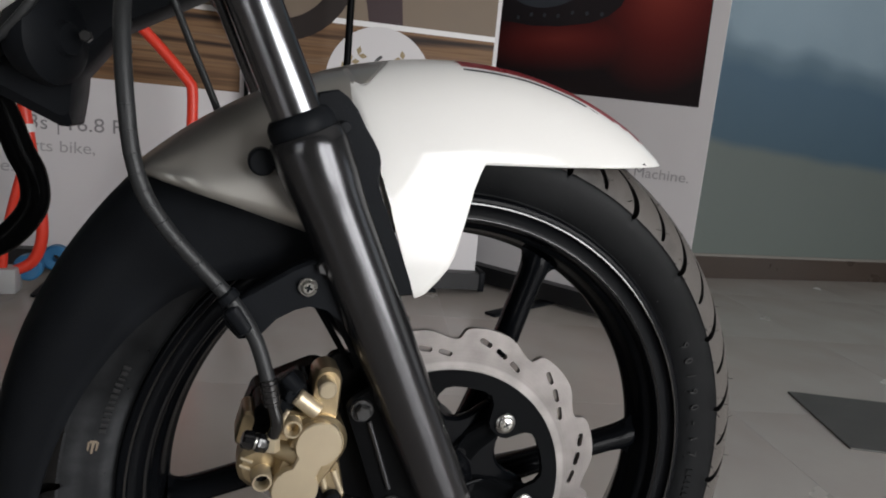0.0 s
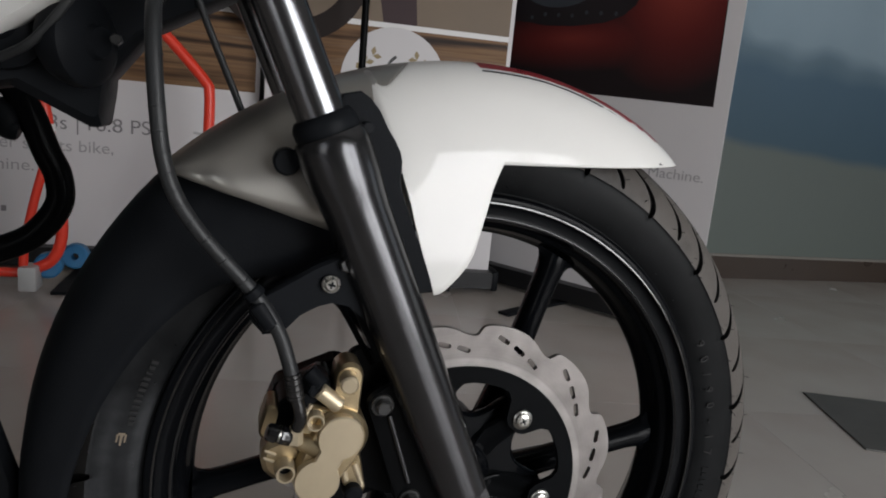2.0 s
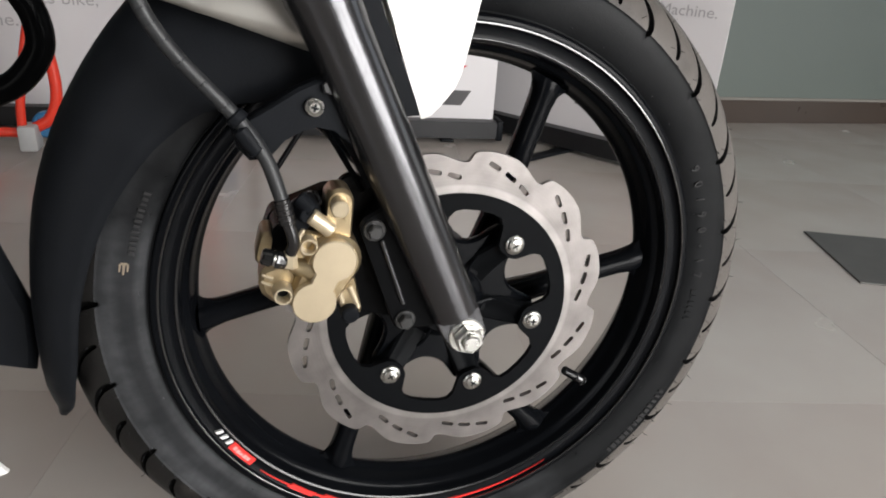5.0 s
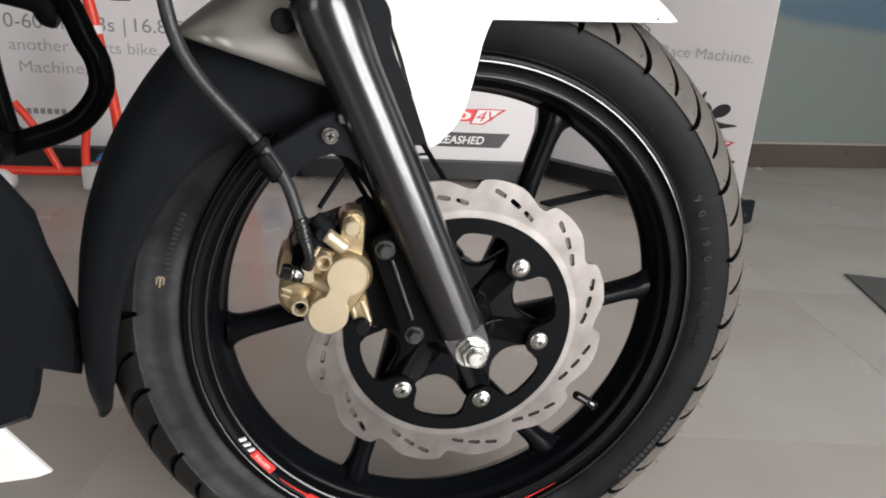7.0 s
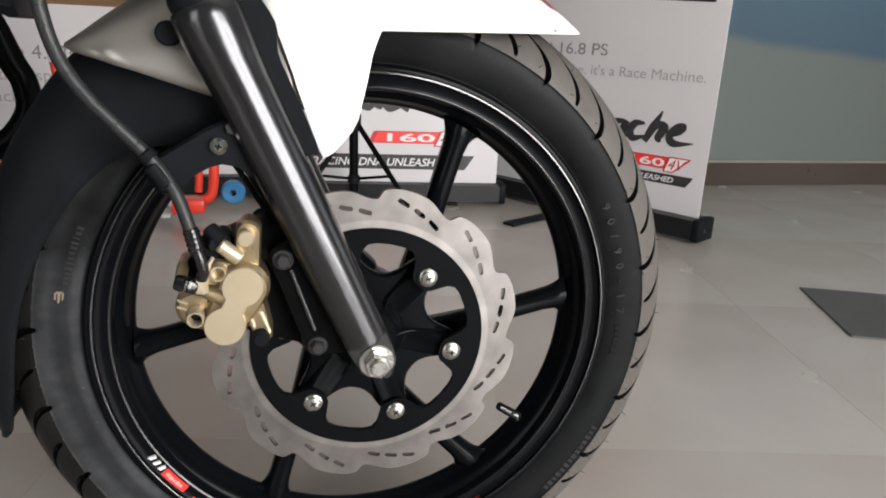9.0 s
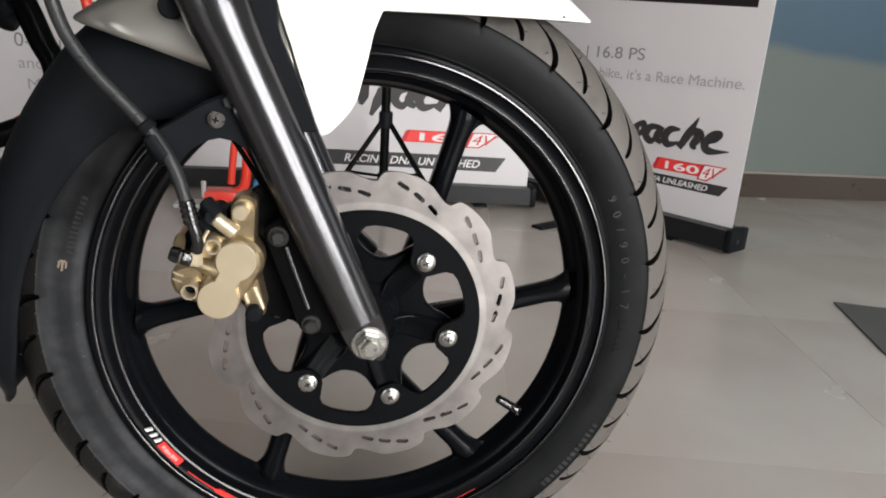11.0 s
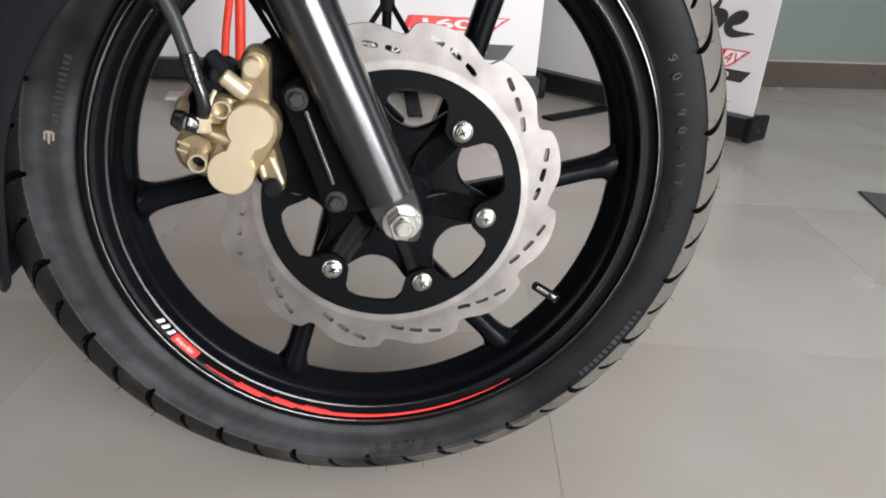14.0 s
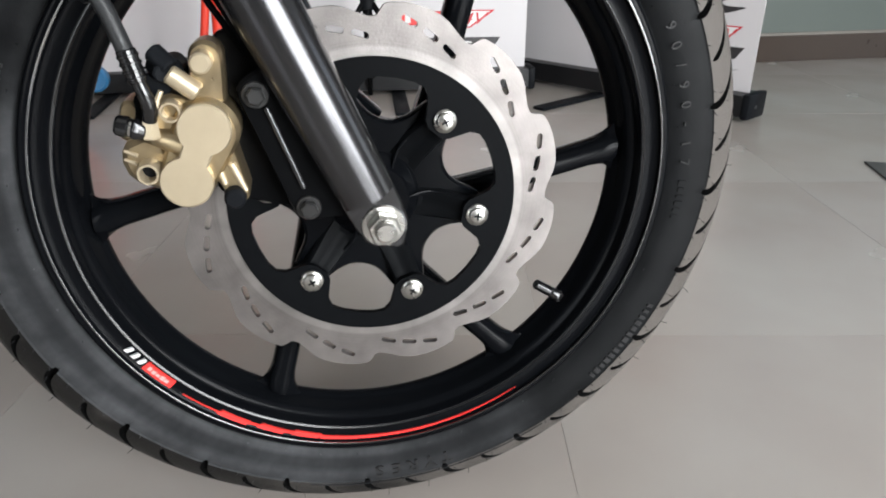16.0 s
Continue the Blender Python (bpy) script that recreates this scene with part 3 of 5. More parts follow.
def arc_strip(a0, a1, r0, r1, y0, y1, mat, name, parent, segs=0, label="", taper=False):
    """A thin raised strip along an arc of the wheel's side."""
    segs = segs or max(3, int(abs(a1 - a0) / 1.5))
    bm = bmesh.new()
    rows = []
    for k in range(segs + 1):
        a = a0 + (a1 - a0) * k / segs
        h = (r1 - r0) / 2 * ((1 - (k / segs)) if taper else 1) + 0.0001
        m = (r0 + r1) / 2
        pts = [(m - h, y1), (m - h, y0), (m + h, y0), (m + h, y1)]
        rows.append([(r * math.cos(radians(a)), y, r * math.sin(radians(a))) for r, y in pts])
    vs = grid(bm, rows, False, True)
    bm.faces.new(vs[0])
    bm.faces.new(vs[-1])
    return part(name, bm, mat, parent, label)


def tyre_y(r):
    return float(np.interp(r, [p[0] for p in half_tyre[5:14]], [p[1] for p in half_tyre[5:14]]))


def raised_bars(a0, a1, r, size, count, name="lettering", mat=None):
    """Moulded characters that cannot be read, as plain raised bars."""
    bm = bmesh.new()
    uneven = random.Random(count)
    full = size
    for k in range(count):
        a = a0 + (a1 - a0) * (k + 0.5) / count
        w = uneven.uniform(0.2, 0.4) * abs(a1 - a0) / count
        size = full * uneven.uniform(0.7, 1.0)
        rows = []
        for t in (-w, w):
            row = []
            for rr, dy in ((r - size / 2, 0.001), (r - size / 2, -0.0011), (r + size / 2, -0.0011), (r + size / 2, 0.001)):
                x, z = polar(rr, a + t)
                row.append((x, tyre_y(rr) + dy, z))
            rows.append(row)
        vs = grid(bm, rows, False, True)
        bm.faces.new(vs[0])
        bm.faces.new(vs[-1])
    return part(name, bm, mat or RUBBER, tyre)


def letters(text, size, mat, name, depth=0.0, align="LEFT", shear=0.0, bold=0.0):
    """Written characters as a mesh in the x-y plane; returns mesh and width."""
    cu = bpy.data.curves.new(name, "FONT")
    cu.body, cu.size, cu.align_x, cu.extrude, cu.shear = text, 1.0, align, depth / size, shear
    cu.offset = bold
    ob = bpy.data.objects.new(name, cu)
    scene.collection.objects.link(ob)
    bpy.context.view_layer.update()
    me = bpy.data.meshes.new_from_object(ob.evaluated_get(bpy.context.evaluated_depsgraph_get()))
    bpy.data.objects.remove(ob)
    me.transform(Matrix.Scale(size, 4))
    me.materials.clear()
    me.materials.append(mat)
    return me


raised_bars(-47, -28, 0.2600, 0.0070, 14, mat=WORN_RUBBER)
raised_bars(153.5, 165.5, 0.2448, 0.0052, 12, mat=WORN_RUBBER)
arc_strip(-106, -60, 0.2690, 0.2697, 0.0142, 0.0175, RUBBER, "moulded_line", tyre)
for k, ch in enumerate("90/90-17"):
    me = letters(ch, 0.0115, WORN_RUBBER, "size_marking", 0.0007, "CENTER")
    ob = new("size_marking", me)
    a = 25.5 - 3.6 * k
    x, z = polar(0.2412, a)
    ob.parent = tyre
    ob.matrix_local = Matrix.Translation((x, tyre_y(0.246) - 0.0002, z)) @ Matrix.Rotation(radians(-(a - 90)), 4, "Y") @ Matrix.Rotation(radians(90), 4, "X")
raised_bars(-3, -11, 0.2455, 0.0060, 6)
for k, ch in enumerate("TYRES"):
    me = letters(ch, 0.0165, WORN_RUBBER, "tyre_word", 0.0006, "CENTER", 0.0, 0.02)
    ob = new("tyre_word", me)
    a = -79.7 - 3.36 * k
    x, z = polar(0.2515, a)
    ob.parent = tyre
    ob.matrix_local = Matrix.Translation((x, tyre_y(0.257) - 0.0002, z)) @ Matrix.Rotation(radians(-(a - 90)), 4, "Y") @ Matrix.Rotation(radians(90), 4, "X")
stamp = bmesh.new()
for along, out, wide, high in ((-0.0026, -0.0010, 0.0008, 0.0030), (0.0, 0.0, 0.0010, 0.0044), (0.0026, -0.0010, 0.0008, 0.0030), (0.0, -0.0042, 0.0024, 0.0009)):
    ring = []
    for du, dr in ((-wide, -high), (wide, -high), (wide * 0.6, high), (-wide * 0.6, high)):
        r, a = 0.2485 - (along + du), 168.0 + math.degrees((out + dr) / 0.2485)
        x, z = polar(r, a)
        ring.append((x, tyre_y(r), z))
    low = [stamp.verts.new((p[0], p[1] + 0.0006, p[2])) for p in ring]
    top = [stamp.verts.new((p[0], p[1] - 0.0005, p[2])) for p in ring]
    stamp.faces.new(top)
    for k in range(4):
        stamp.faces.new((low[k], low[(k + 1) % 4], top[(k + 1) % 4], top[k]))
bmesh.ops.recalc_face_normals(stamp, faces=stamp.faces)
part("maker_mark", stamp, CHALK, tyre, "small tan stamped mark on the sidewall")
hairs = bmesh.new()
rng = random.Random(5)
for spot, every, first, size in ((13, 3.75, 1.0, 0.0045), (17, 7.5, 4.0, 0.004), (19, 7.5, 2.4, 0.0045), (26, 7.5, 6.0, 0.005), (6, 7.5, 0.0, 0.0016)):
    for k in range(int(360 / every)):
        if rng.random() < 0.2:
            continue
        (r, y), a = half_tyre[spot], first + every * k + rng.uniform(-0.4, 0.4)
        r0, y0 = half_tyre[spot - 1]
        r1, y1 = half_tyre[spot + 1]
        n = Vector((y1 - y0, -(r1 - r0))).normalized()
        h = size * rng.uniform(0.6, 1.15)
        x, z = polar(r - n.x * 0.0004, a)
        x2, z2 = polar(r + n.x * h, a + rng.uniform(-0.5, 0.5))
        rod((x, y - n.y * 0.0004, z), (x2, y + n.y * h, z2), 0.00034 if spot != 6 else 0.0006, 0.00022, segs=4, bm=hairs)
tagged(part("moulding_whisker", hairs, RUBBER, tyre, "fine rubber moulding whiskers"), kind="stuff")

# -- rim, spokes, hub
rim_profile = [(0.2275, 0.034), (0.2285, 0.027), (0.2314, 0.0215), (0.2316, 0.0180), (0.2306, 0.0163), (0.2290, 0.0156), (0.2264, 0.0154), (0.2253, 0.0157), (0.2246, 0.0167), (0.2240, 0.0190), (0.2232, 0.0197), (0.2150, 0.0217), (0.2138, 0.0214), (0.2122, 0.0209), (0.2110, 0.0212), (0.2100, 0.0230), (0.2096, 0.0275), (0.2088, 0.0290), (0.2076, 0.0300), (0.2046, 0.0321), (0.2036, 0.0340), (0.2018, 0.0420), (0.2008, 0.0455), (0.1994, 0.0478), (0.1982, 0.0495), (0.1976, 0.0515), (0.1976, 0.0545), (0.1986, 0.0565), (0.2060, 0.0670), (0.2150, 0.0790), (0.2250, 0.0910), (0.2300, 0.0985), (0.2330, 0.1015), (0.2338, 0.1025), (0.2318, 0.0960), (0.2290, 0.0860)]
rim = part("rim", lathe(rim_profile, 192, closed_profile=True), RIM, bike, "gloss black cast alloy rim")


def spoke(a):
    """A cast spoke with a rounded near side, and fillets to the rim."""
    rows = []
    for r, w, y0, y1 in ((0.038, 0.0120, 0.040, 0.074), (0.055, 0.0118, 0.040, 0.070), (0.100, 0.0105, 0.040, 0.064), (0.150, 0.0100, 0.0395, 0.062), (0.178, 0.0102, 0.0385, 0.061), (0.186, 0.0112, 0.0375, 0.060), (0.191, 0.0132, 0.037, 0.058), (0.1950, 0.0158, 0.0370, 0.057), (0.1985, 0.0205, 0.0375, 0.056)):
        e = min(w, 0.0115)
        near = [(-1, 0.0100), (-0.94, 0.0064), (-0.82, 0.0038), (-0.6, 0.0018), (-0.35, 0.0006), (-0.1, 0.0001), (0.12, 0.0), (0.34, 0.0005), (0.56, 0.0016), (0.76, 0.0034), (0.9, 0.0060), (1, 0.0100)]
        row = [(r, u * (w if abs(u) == 1 else e), y0 + d) for u, d in near] + [(r, w, y1 - 0.006), (r, e * 0.6, y1), (r, -e * 0.6, y1), (r, -w, y1 - 0.006)]
        c, s = math.cos(radians(a)), math.sin(radians(a))
        lean = 0.225 * (r - 0.153)
        rows.append([(x * c - (z + lean) * s, y, x * s + (z + lean) * c) for x, z, y in row])
    bm = bmesh.new()
    grid(bm, rows, False, True)
    return bm


for k in range(6):
    part("spoke", spoke(60 * k), RIM, bike)
part("rim_lip", lathe([(0.2243, 0.0166), (0.2242, 0.01545), (0.2246, 0.0152), (0.2256, 0.01535), (0.2260, 0.0157), (0.2260, 0.0166)], 192, closed_profile=True), LIP, rim, "polished outer edge of the rim", smooth=False)
part("rim_lip", lathe([(0.2135, 0.0213), (0.2134, 0.0204), (0.2128, 0.02025), (0.2115, 0.0211), (0.2109, 0.0219), (0.2120, 0.0225)], 192, closed_profile=True), RIDGE, rim, "glossy inner edge of the rim", smooth=False)
part("hub", lathe([(0.012, 0.006), (0.024, 0.006), (0.026, 0.009), (0.030, 0.012), (0.034, 0.016), (0.036, 0.026), (0.0385, 0.0285), (0.0390, 0.0270), (0.0405, 0.0268), (0.0412, 0.0290), (0.0430, 0.0315), (0.0440, 0.034), (0.0445, 0.038), (0.0445, 0.080), (0.034, 0.090), (0.030, 0.105), (0.012, 0.108)], 64), RIM, bike)

# the hub's casting: wide roots that run out into the six arms, and thin webs on its face
star = []
for k in range(6):
    b = 47 - 60 * k
    for da, r in ((30, 0.0555), (25, 0.0562), (21, 0.0580), (17, 0.0615), (14, 0.0660), (11.5, 0.0720), (9, 0.0785), (5, 0.0815), (-5, 0.0815), (-9, 0.0785), (-11.5, 0.0720), (-14, 0.0660), (-17, 0.0615), (-21, 0.0580), (-25, 0.0562)):
        star.append(polar(r, b + da))
part("hub_casting", prism(star, 0.0150, 0.0250, 0.0025), RIM, bike)
for k in range(6):
    b = -4 + 60 * k
    path = []
    for r, turn, y in ((0.020, -5, 0.0085), (0.030, 3, 0.0100), (0.040, 4, 0.0118), (0.050, 0, 0.0145)):
        x, z = polar(r, b + turn)
        path.append((x, y, z))
    part("hub_web", tube(path, 0.0012, segs=8, steps=6), RIM, bike)

# rim decals
FACE = 0.0190
arc_strip(-106, -60, 0.2203, 0.2232, FACE, 0.0212, RED_DECAL, "red_rim_line", rim, segs=40, taper=True, label="thin red pinstripe on the rim")
arc_strip(-106, -137.0, 0.2192, 0.2216, FACE, 0.0212, RED_DECAL, "red_rim_line", rim, segs=30, taper=True)
for a0, a1 in ((-128.9, -121.4), (-119.9, -113.4), (-112.4, -105.6)):
    n = 6
    top = [polar(0.2180 + 0.0012 * k / n, a0 + 0.9 + (a1 - a0 - 0.9) * k / n) for k in range(n + 1)]
    low = [polar(0.2221 + 0.0011 * k / n, a0 + (a1 - a0 - 0.9) * k / n) for k in range(n, -1, -1)]
    part("rim_arrow", prism(top + low, FACE - 0.0002, 0.0211), RED_DECAL, rim)
arc_strip(-146.8, -139.8, 0.2148, 0.2218, FACE, 0.0212, RED_DECAL, "red_label", rim, label="small red rim label")
for k in range(5):
    arc_strip(-146.0 + 1.05 * k, -145.2 + 1.05 * k + 0.1 * (k % 2), 0.2164 + 0.0005 * (k % 3), 0.2196 + 0.0004 * (k % 2), FACE - 0.0003, 0.0209, PINK_INK, "label_bar", rim, segs=2)
for k in range(3):
    a = -152.2 + 1.75 * k
    bm = prism([polar(r, a + d) for d, r in ((0.75, 0.2152), (1.5, 0.2152), (1.1, 0.2202), (0.25, 0.2206))], FACE - 0.0002, 0.0211)
    part("white_mark", bm, WHITE_INK, rim, smooth=False)

valve = rod((0.1665, 0.0500, -0.1300), (0.1560, 0.0495, -0.1225), 0.0092, 0.0066, bevel=0.0016)
join(valve, rod((0.1575, 0.0495, -0.1235), (0.1500, 0.0490, -0.1180), 0.0056, 0.0046, bevel=0.0008))
join(valve, rod((0.1500, 0.0490, -0.1180), (0.1365, 0.0485, -0.1085), 0.0047, 0.0044, bevel=0.0010))
part("valve_stem", valve, GLOSS_BLACK, bike, "short black tyre valve with cap")

# -- brake disc: a wave outline, slots in threes, on a black carrier
PHASE = 25.3


def wave(a):
    """Radius of the disc's outer edge at an angle; it repeats every 30 degrees, hooked at one end."""
    u = (a - PHASE) % 30
    return float(np.interp(u, [0, 0.6, 2.5, 5, 7.5, 9.5, 12.5, 16.5, 21.5, 26, 28.3, 29.2, 30], [0.1262, 0.1252, 0.1250, 0.1266, 0.1292, 0.1314, 0.1336, 0.1346, 0.1350, 0.1341, 0.1328, 0.1298, 0.1262]))


def slot_shape(r, a, half_len, half_w, tilt=-20.0):
    c = Vector(polar(r, a))
    along = Vector(polar(1, a + 90 + tilt))
    across = Vector((-along.y, along.x))
    out = []
    for s, first in ((1, -90), (-1, 90)):
        for k in range(6):
            t = radians(first + 36 * k)
            out.append(c + along * (s * (half_len - half_w) + half_w * math.cos(t)) + across * half_w * math.sin(t))
    return [(p.x, p.y) for p in out]


def plate(outlines, y0, y1):
    """A flat plate from closed outlines (the first outside, the others holes), with real edges."""
    bm = bmesh.new()
    edges = []
    for pts in outlines:
        vs = [bm.verts.new((x, y0, z)) for x, z in pts]
        edges += [bm.edges.new((vs[i], vs[(i + 1) % len(vs)])) for i in range(len(vs))]
    bmesh.ops.triangle_fill(bm, use_beauty=True, use_dissolve=False, edges=edges, normal=(0, -1, 0))
    r = bmesh.ops.extrude_face_region(bm, geom=bm.faces[:])
    bmesh.ops.translate(bm, vec=(0, y1 - y0, 0), verts=[v for v in r["geom"] if isinstance(v, bmesh.types.BMVert)])
    return bm


outline = [polar(wave(a), a) for a in np.arange(0, 360, 0.75)]
slots = [slot_shape(r, a + 30 * k, 0.0058, 0.0020) for k in range(12) for r, a in ((0.1244, 15.8), (0.1194, 8.4), (0.1145, 0.8))]
disc = part("brake_disc", plate([outline, [polar(0.0985, a) for a in np.arange(360, 0, -3.0)]] + slots, 0.0, 0.0042), STEEL, bike, "brushed steel wave-edged brake disc with slots")
carrier_in = []
for k in range(6):
    b = 47 - 60 * k
    for da, r in ((-30, 0.0880), (-22, 0.0880), (-17, 0.0868), (-13.5, 0.0820), (-11.5, 0.0750), (-9, 0.0675), (-5, 0.0640), (5, 0.0640), (9, 0.0675), (11.5, 0.0750), (13.5, 0.0820), (17, 0.0868), (22, 0.0880)):
        carrier_in.append(polar(r, b - da))
part("disc_carrier", plate([circle(0, 0, 0.1008, 120), carrier_in], -0.0014, 0.0030), CARRIER, bike, "satin black brake disc carrier")
for k in range(6):
    a = 47 - 60 * k
    c, s = math.cos(radians(a)), math.sin(radians(a))
    arm = bmesh.new()
    rows = []
    for r, w, y0, y1 in ((0.026, 0.015, 0.016, 0.050), (0.045, 0.0120, 0.013, 0.040), (0.058, 0.0105, 0.0075, 0.030), (0.066, 0.0100, 0.0034, 0.026), (0.078, 0.0100, 0.0034, 0.022), (0.084, 0.006, 0.0036, 0.018)):
        row = [(r, -w, y0 + 0.003), (r, -w * 0.8, y0), (r, -w * 0.35, y0 + 0.0001), (r, -w * 0.25, y0 + 0.0006), (r, w * 0.25, y0 + 0.0006), (r, w * 0.35, y0 + 0.0001), (r, w * 0.8, y0), (r, w, y0 + 0.003), (r, w, y1), (r, -w, y1)]
        rows.append([(x * c - z * s, y, x * s + z * c) for x, z, y in row])
    vs = grid(arm, rows, False, True)
    arm.faces.new(vs[-1])
    part("disc_arm", arm, CARRIER, bike)
    x, z = polar(0.0745, a)
    head = lathe([(0.0, -0.0056), (0.0050, -0.0056), (0.0060, -0.0050), (0.0065, -0.0038), (0.0076, -0.0034), (0.0083, -0.0026), (0.0083, -0.0014)], 28)
    head.transform(Matrix.Translation((x, 0, z)))
    bolt = part("disc_bolt", head, ZINC, bike, "bright zinc disc bolt")
    for t in (0, 90):
        slot = box(-0.0030, 0.0030, -0.0060, -0.0050, -0.0006, 0.0006)
        slot.transform(Matrix.Translation((x, 0, z)) @ Matrix.Rotation(radians(t + 20 + a), 4, "Y"))
        part("cross_slot", slot, PLASTIC, bolt, smooth=False)

# -- front fork
SLOPE = -0.415


def on_fork(z, y=-0.036):
    return Vector((SLOPE * z, y, z))


def fork_lathe(stations, mat, name, label="", y=-0.036, segs=40, flat=None):
    """A round body on the fork's axis; stations of (z, radius); flat: the height under which its near side is cut to a plane."""
    d = (on_fork(1) - on_fork(0)).normalized()
    u = Vector((0, 1, 0))
    v = d.cross(u)
    rows = [[on_fork(z, y) + (u * math.cos(2 * math.pi * j / segs) + v * math.sin(2 * math.pi * j / segs)) * r for j in range(segs)] for z, r in stations]
    if flat:
        rows = [[Vector((p.x, max(p.y, flat[1]), p.z)) if z < flat[0] else p for p in row] for (z, r), row in zip(stations, rows)]
    bm = bmesh.new()
    vs = grid(bm, rows, False, True)
    bm.faces.new(vs[0])
    bm.faces.new(vs[-1])
    return part(name, bm, mat, bike, label)


def hull(*discs, n=24):
    """The convex outline round some circles (x, z, r)."""
    pts = sorted({(round(cx + r * math.cos(2 * math.pi * k / n), 6), round(cz + r * math.sin(2 * math.pi * k / n), 6)) for cx, cz, r in discs for k in range(n)})

    def half(seq):
        out = []
        for p in seq:
            while len(out) > 1 and (out[-1][0] - out[-2][0]) * (p[1] - out[-2][1]) - (out[-1][1] - out[-2][1]) * (p[0] - out[-2][0]) <= 0:
                out.pop()
            out.append(p)
        return out[:-1]

    return half(pts) + half(pts[::-1])


LOWER = [(-0.010, 0.0130), (-0.004, 0.0165), (0.008, 0.0180), (0.0190, 0.0184), (0.0196, 0.0185), (0.030, 0.0188), (0.080, 0.0198), (0.160, 0.0206), (0.222, 0.0212), (0.234, 0.0222), (0.244, 0.0236), (0.262, 0.0240), (0.269, 0.0232), (0.271, 0.0215), (0.2715, 0.0185)]
SEAL = [(0.2700, 0.0195), (0.2725, 0.0206), (0.2775, 0.0206), (0.2800, 0.0196), (0.2822, 0.0180), (0.2828, 0.0162)]
for y in (-0.036, 0.156):
    fork_lathe(LOWER, FORK, "fork_lower", "dark grey painted fork slider", y=y, flat=(0.0195, -0.0425) if y < 0 else None)
    fork_lathe(SEAL, PLASTIC, "dust_seal", y=y)
    fork_lathe([(0.265, 0.0158), (0.62, 0.0158)], CHROME, "stanchion", "polished chrome fork tube", y=y)
part("axle_lug", prism(hull((0, 0, 0.0165), (0.0085, -0.0125, 0.0055), (-0.012, 0.026, 0.014)), -0.0415, -0.018, 0.002), FORK, bike)
axle = rod((0, 0.02, 0), (0, -0.043, 0), 0.0085)
join(axle, rod((0, -0.0405, 0), (0, -0.0438, 0), 0.0142, segs=32, bevel=0.0006))
join(axle, rod((0, -0.0438, 0), (0, -0.0530, 0), 0.0112, segs=6, bevel=0.0012))
join(axle, rod((0, -0.0530, 0), (0, -0.0570, 0), 0.0070, segs=24, bevel=0.0014))
part("axle_nut", axle, ZINC, bike, "bright zinc axle nut and washer")
part("axle_spacer", rod((0, 0.004, 0), (0, -0.018, 0), 0.0145, segs=32), RIM, bike)

# caliper carrier lugs on the fork, with two bolts
part("caliper_mount", prism(hull((-0.069, 0.088, 0.011), (-0.046, 0.014, 0.010), (-0.025, 0.012, 0.008), (-0.045, 0.105, 0.008)), -0.031, -0.014, 0.002), BLACK_METAL, bike, "black cast caliper mounting lug")
part("caliper_bracket", prism(hull((-0.0815, 0.1130, 0.0110), (-0.070, 0.100, 0.016), (-0.055, 0.020, 0.012), (-0.092, 0.030, 0.010)), -0.014, -0.006, 0.0015), BLACK_METAL, bike, "black caliper bracket plate")
part("mount_rib", rod((-0.0640, -0.032, 0.0800), (-0.0475, -0.032, 0.0270), 0.0020, 0.0020, bevel=0.0005), FORK, bike)
part("mount_rib", rod((-0.0440, -0.034, 0.105), (-0.0350, -0.034, 0.075), 0.0022, 0.0022, bevel=0.0005), FORK, bike)
for x, z in ((-0.0690, 0.0875), (-0.0460, 0.0135)):
    b = rod((x, -0.0305, z), (x, -0.0330, z), 0.0080, segs=28, bevel=0.0005)
    join(b, rod((x, -0.0330, z), (x, -0.0385, z), 0.0058, segs=6, bevel=0.0008))
    join(b, rod((x, -0.0384, z), (x, -0.0390, z), 0.0042, segs=16, bevel=0.0002))
    part("mount_bolt", b, DARK_STEEL, bike, "dark steel flange bolt")

# -- brake caliper
caliper = part("brake_caliper", prism(hull((-0.0988, 0.0708, 0.0192), (-0.1143, 0.0430, 0.0162)), -0.0425, -0.0120, 0.0032), GOLD, bike, "gold anodised two-piston brake caliper")
part("caliper_ear", prism(hull((-0.0932, 0.1116, 0.0094), (-0.0945, 0.0920, 0.0074), (-0.0965, 0.0800, 0.0100)), -0.0370, -0.0120, 0.0024), GOLD, caliper)
C1, C2 = (-0.0991, 0.0728, 0.0152), (-0.1142, 0.0424, 0.0153)
pts = []
for (cx, cz, r), (ox, oz, orr) in ((C1, C2), (C2, C1)):
    a_cut = math.degrees(math.atan2(oz - cz, ox - cx))
    pts += [(cx + r * math.cos(radians(a_cut + 34 + 292 * k / 48)), cz + r * math.sin(radians(a_cut + 34 + 292 * k / 48))) for k in range(49)]
part("piston_cover", prism(pts, -0.0480, -0.038, 0.0010), GOLD_FACE, caliper, "flat machined gold piston cover")
part("caliper_arm", prism(hull((-0.0935, 0.0530, 0.0095), (-0.0868, 0.0305, 0.0068)), -0.0390, -0.010, 0.0020), GOLD, caliper)
for x0, z0, x1, z1 in ((-0.0975, 0.0540, -0.0935, 0.0360), (-0.0885, 0.0500, -0.0822, 0.0310)):
    part("arm_rib", rod((x0, -0.0385, z0), (x1, -0.0385, z1), 0.0024, 0.0021, segs=12, bevel=0.0008), GOLD_FACE, caliper)
part("pin_boot", rod((-0.0888, -0.030, 0.0292), (-0.0890, -0.0460, 0.0285), 0.0074, 0.0064, bevel=0.0016), PLASTIC, caliper, "black rubber pin boot")
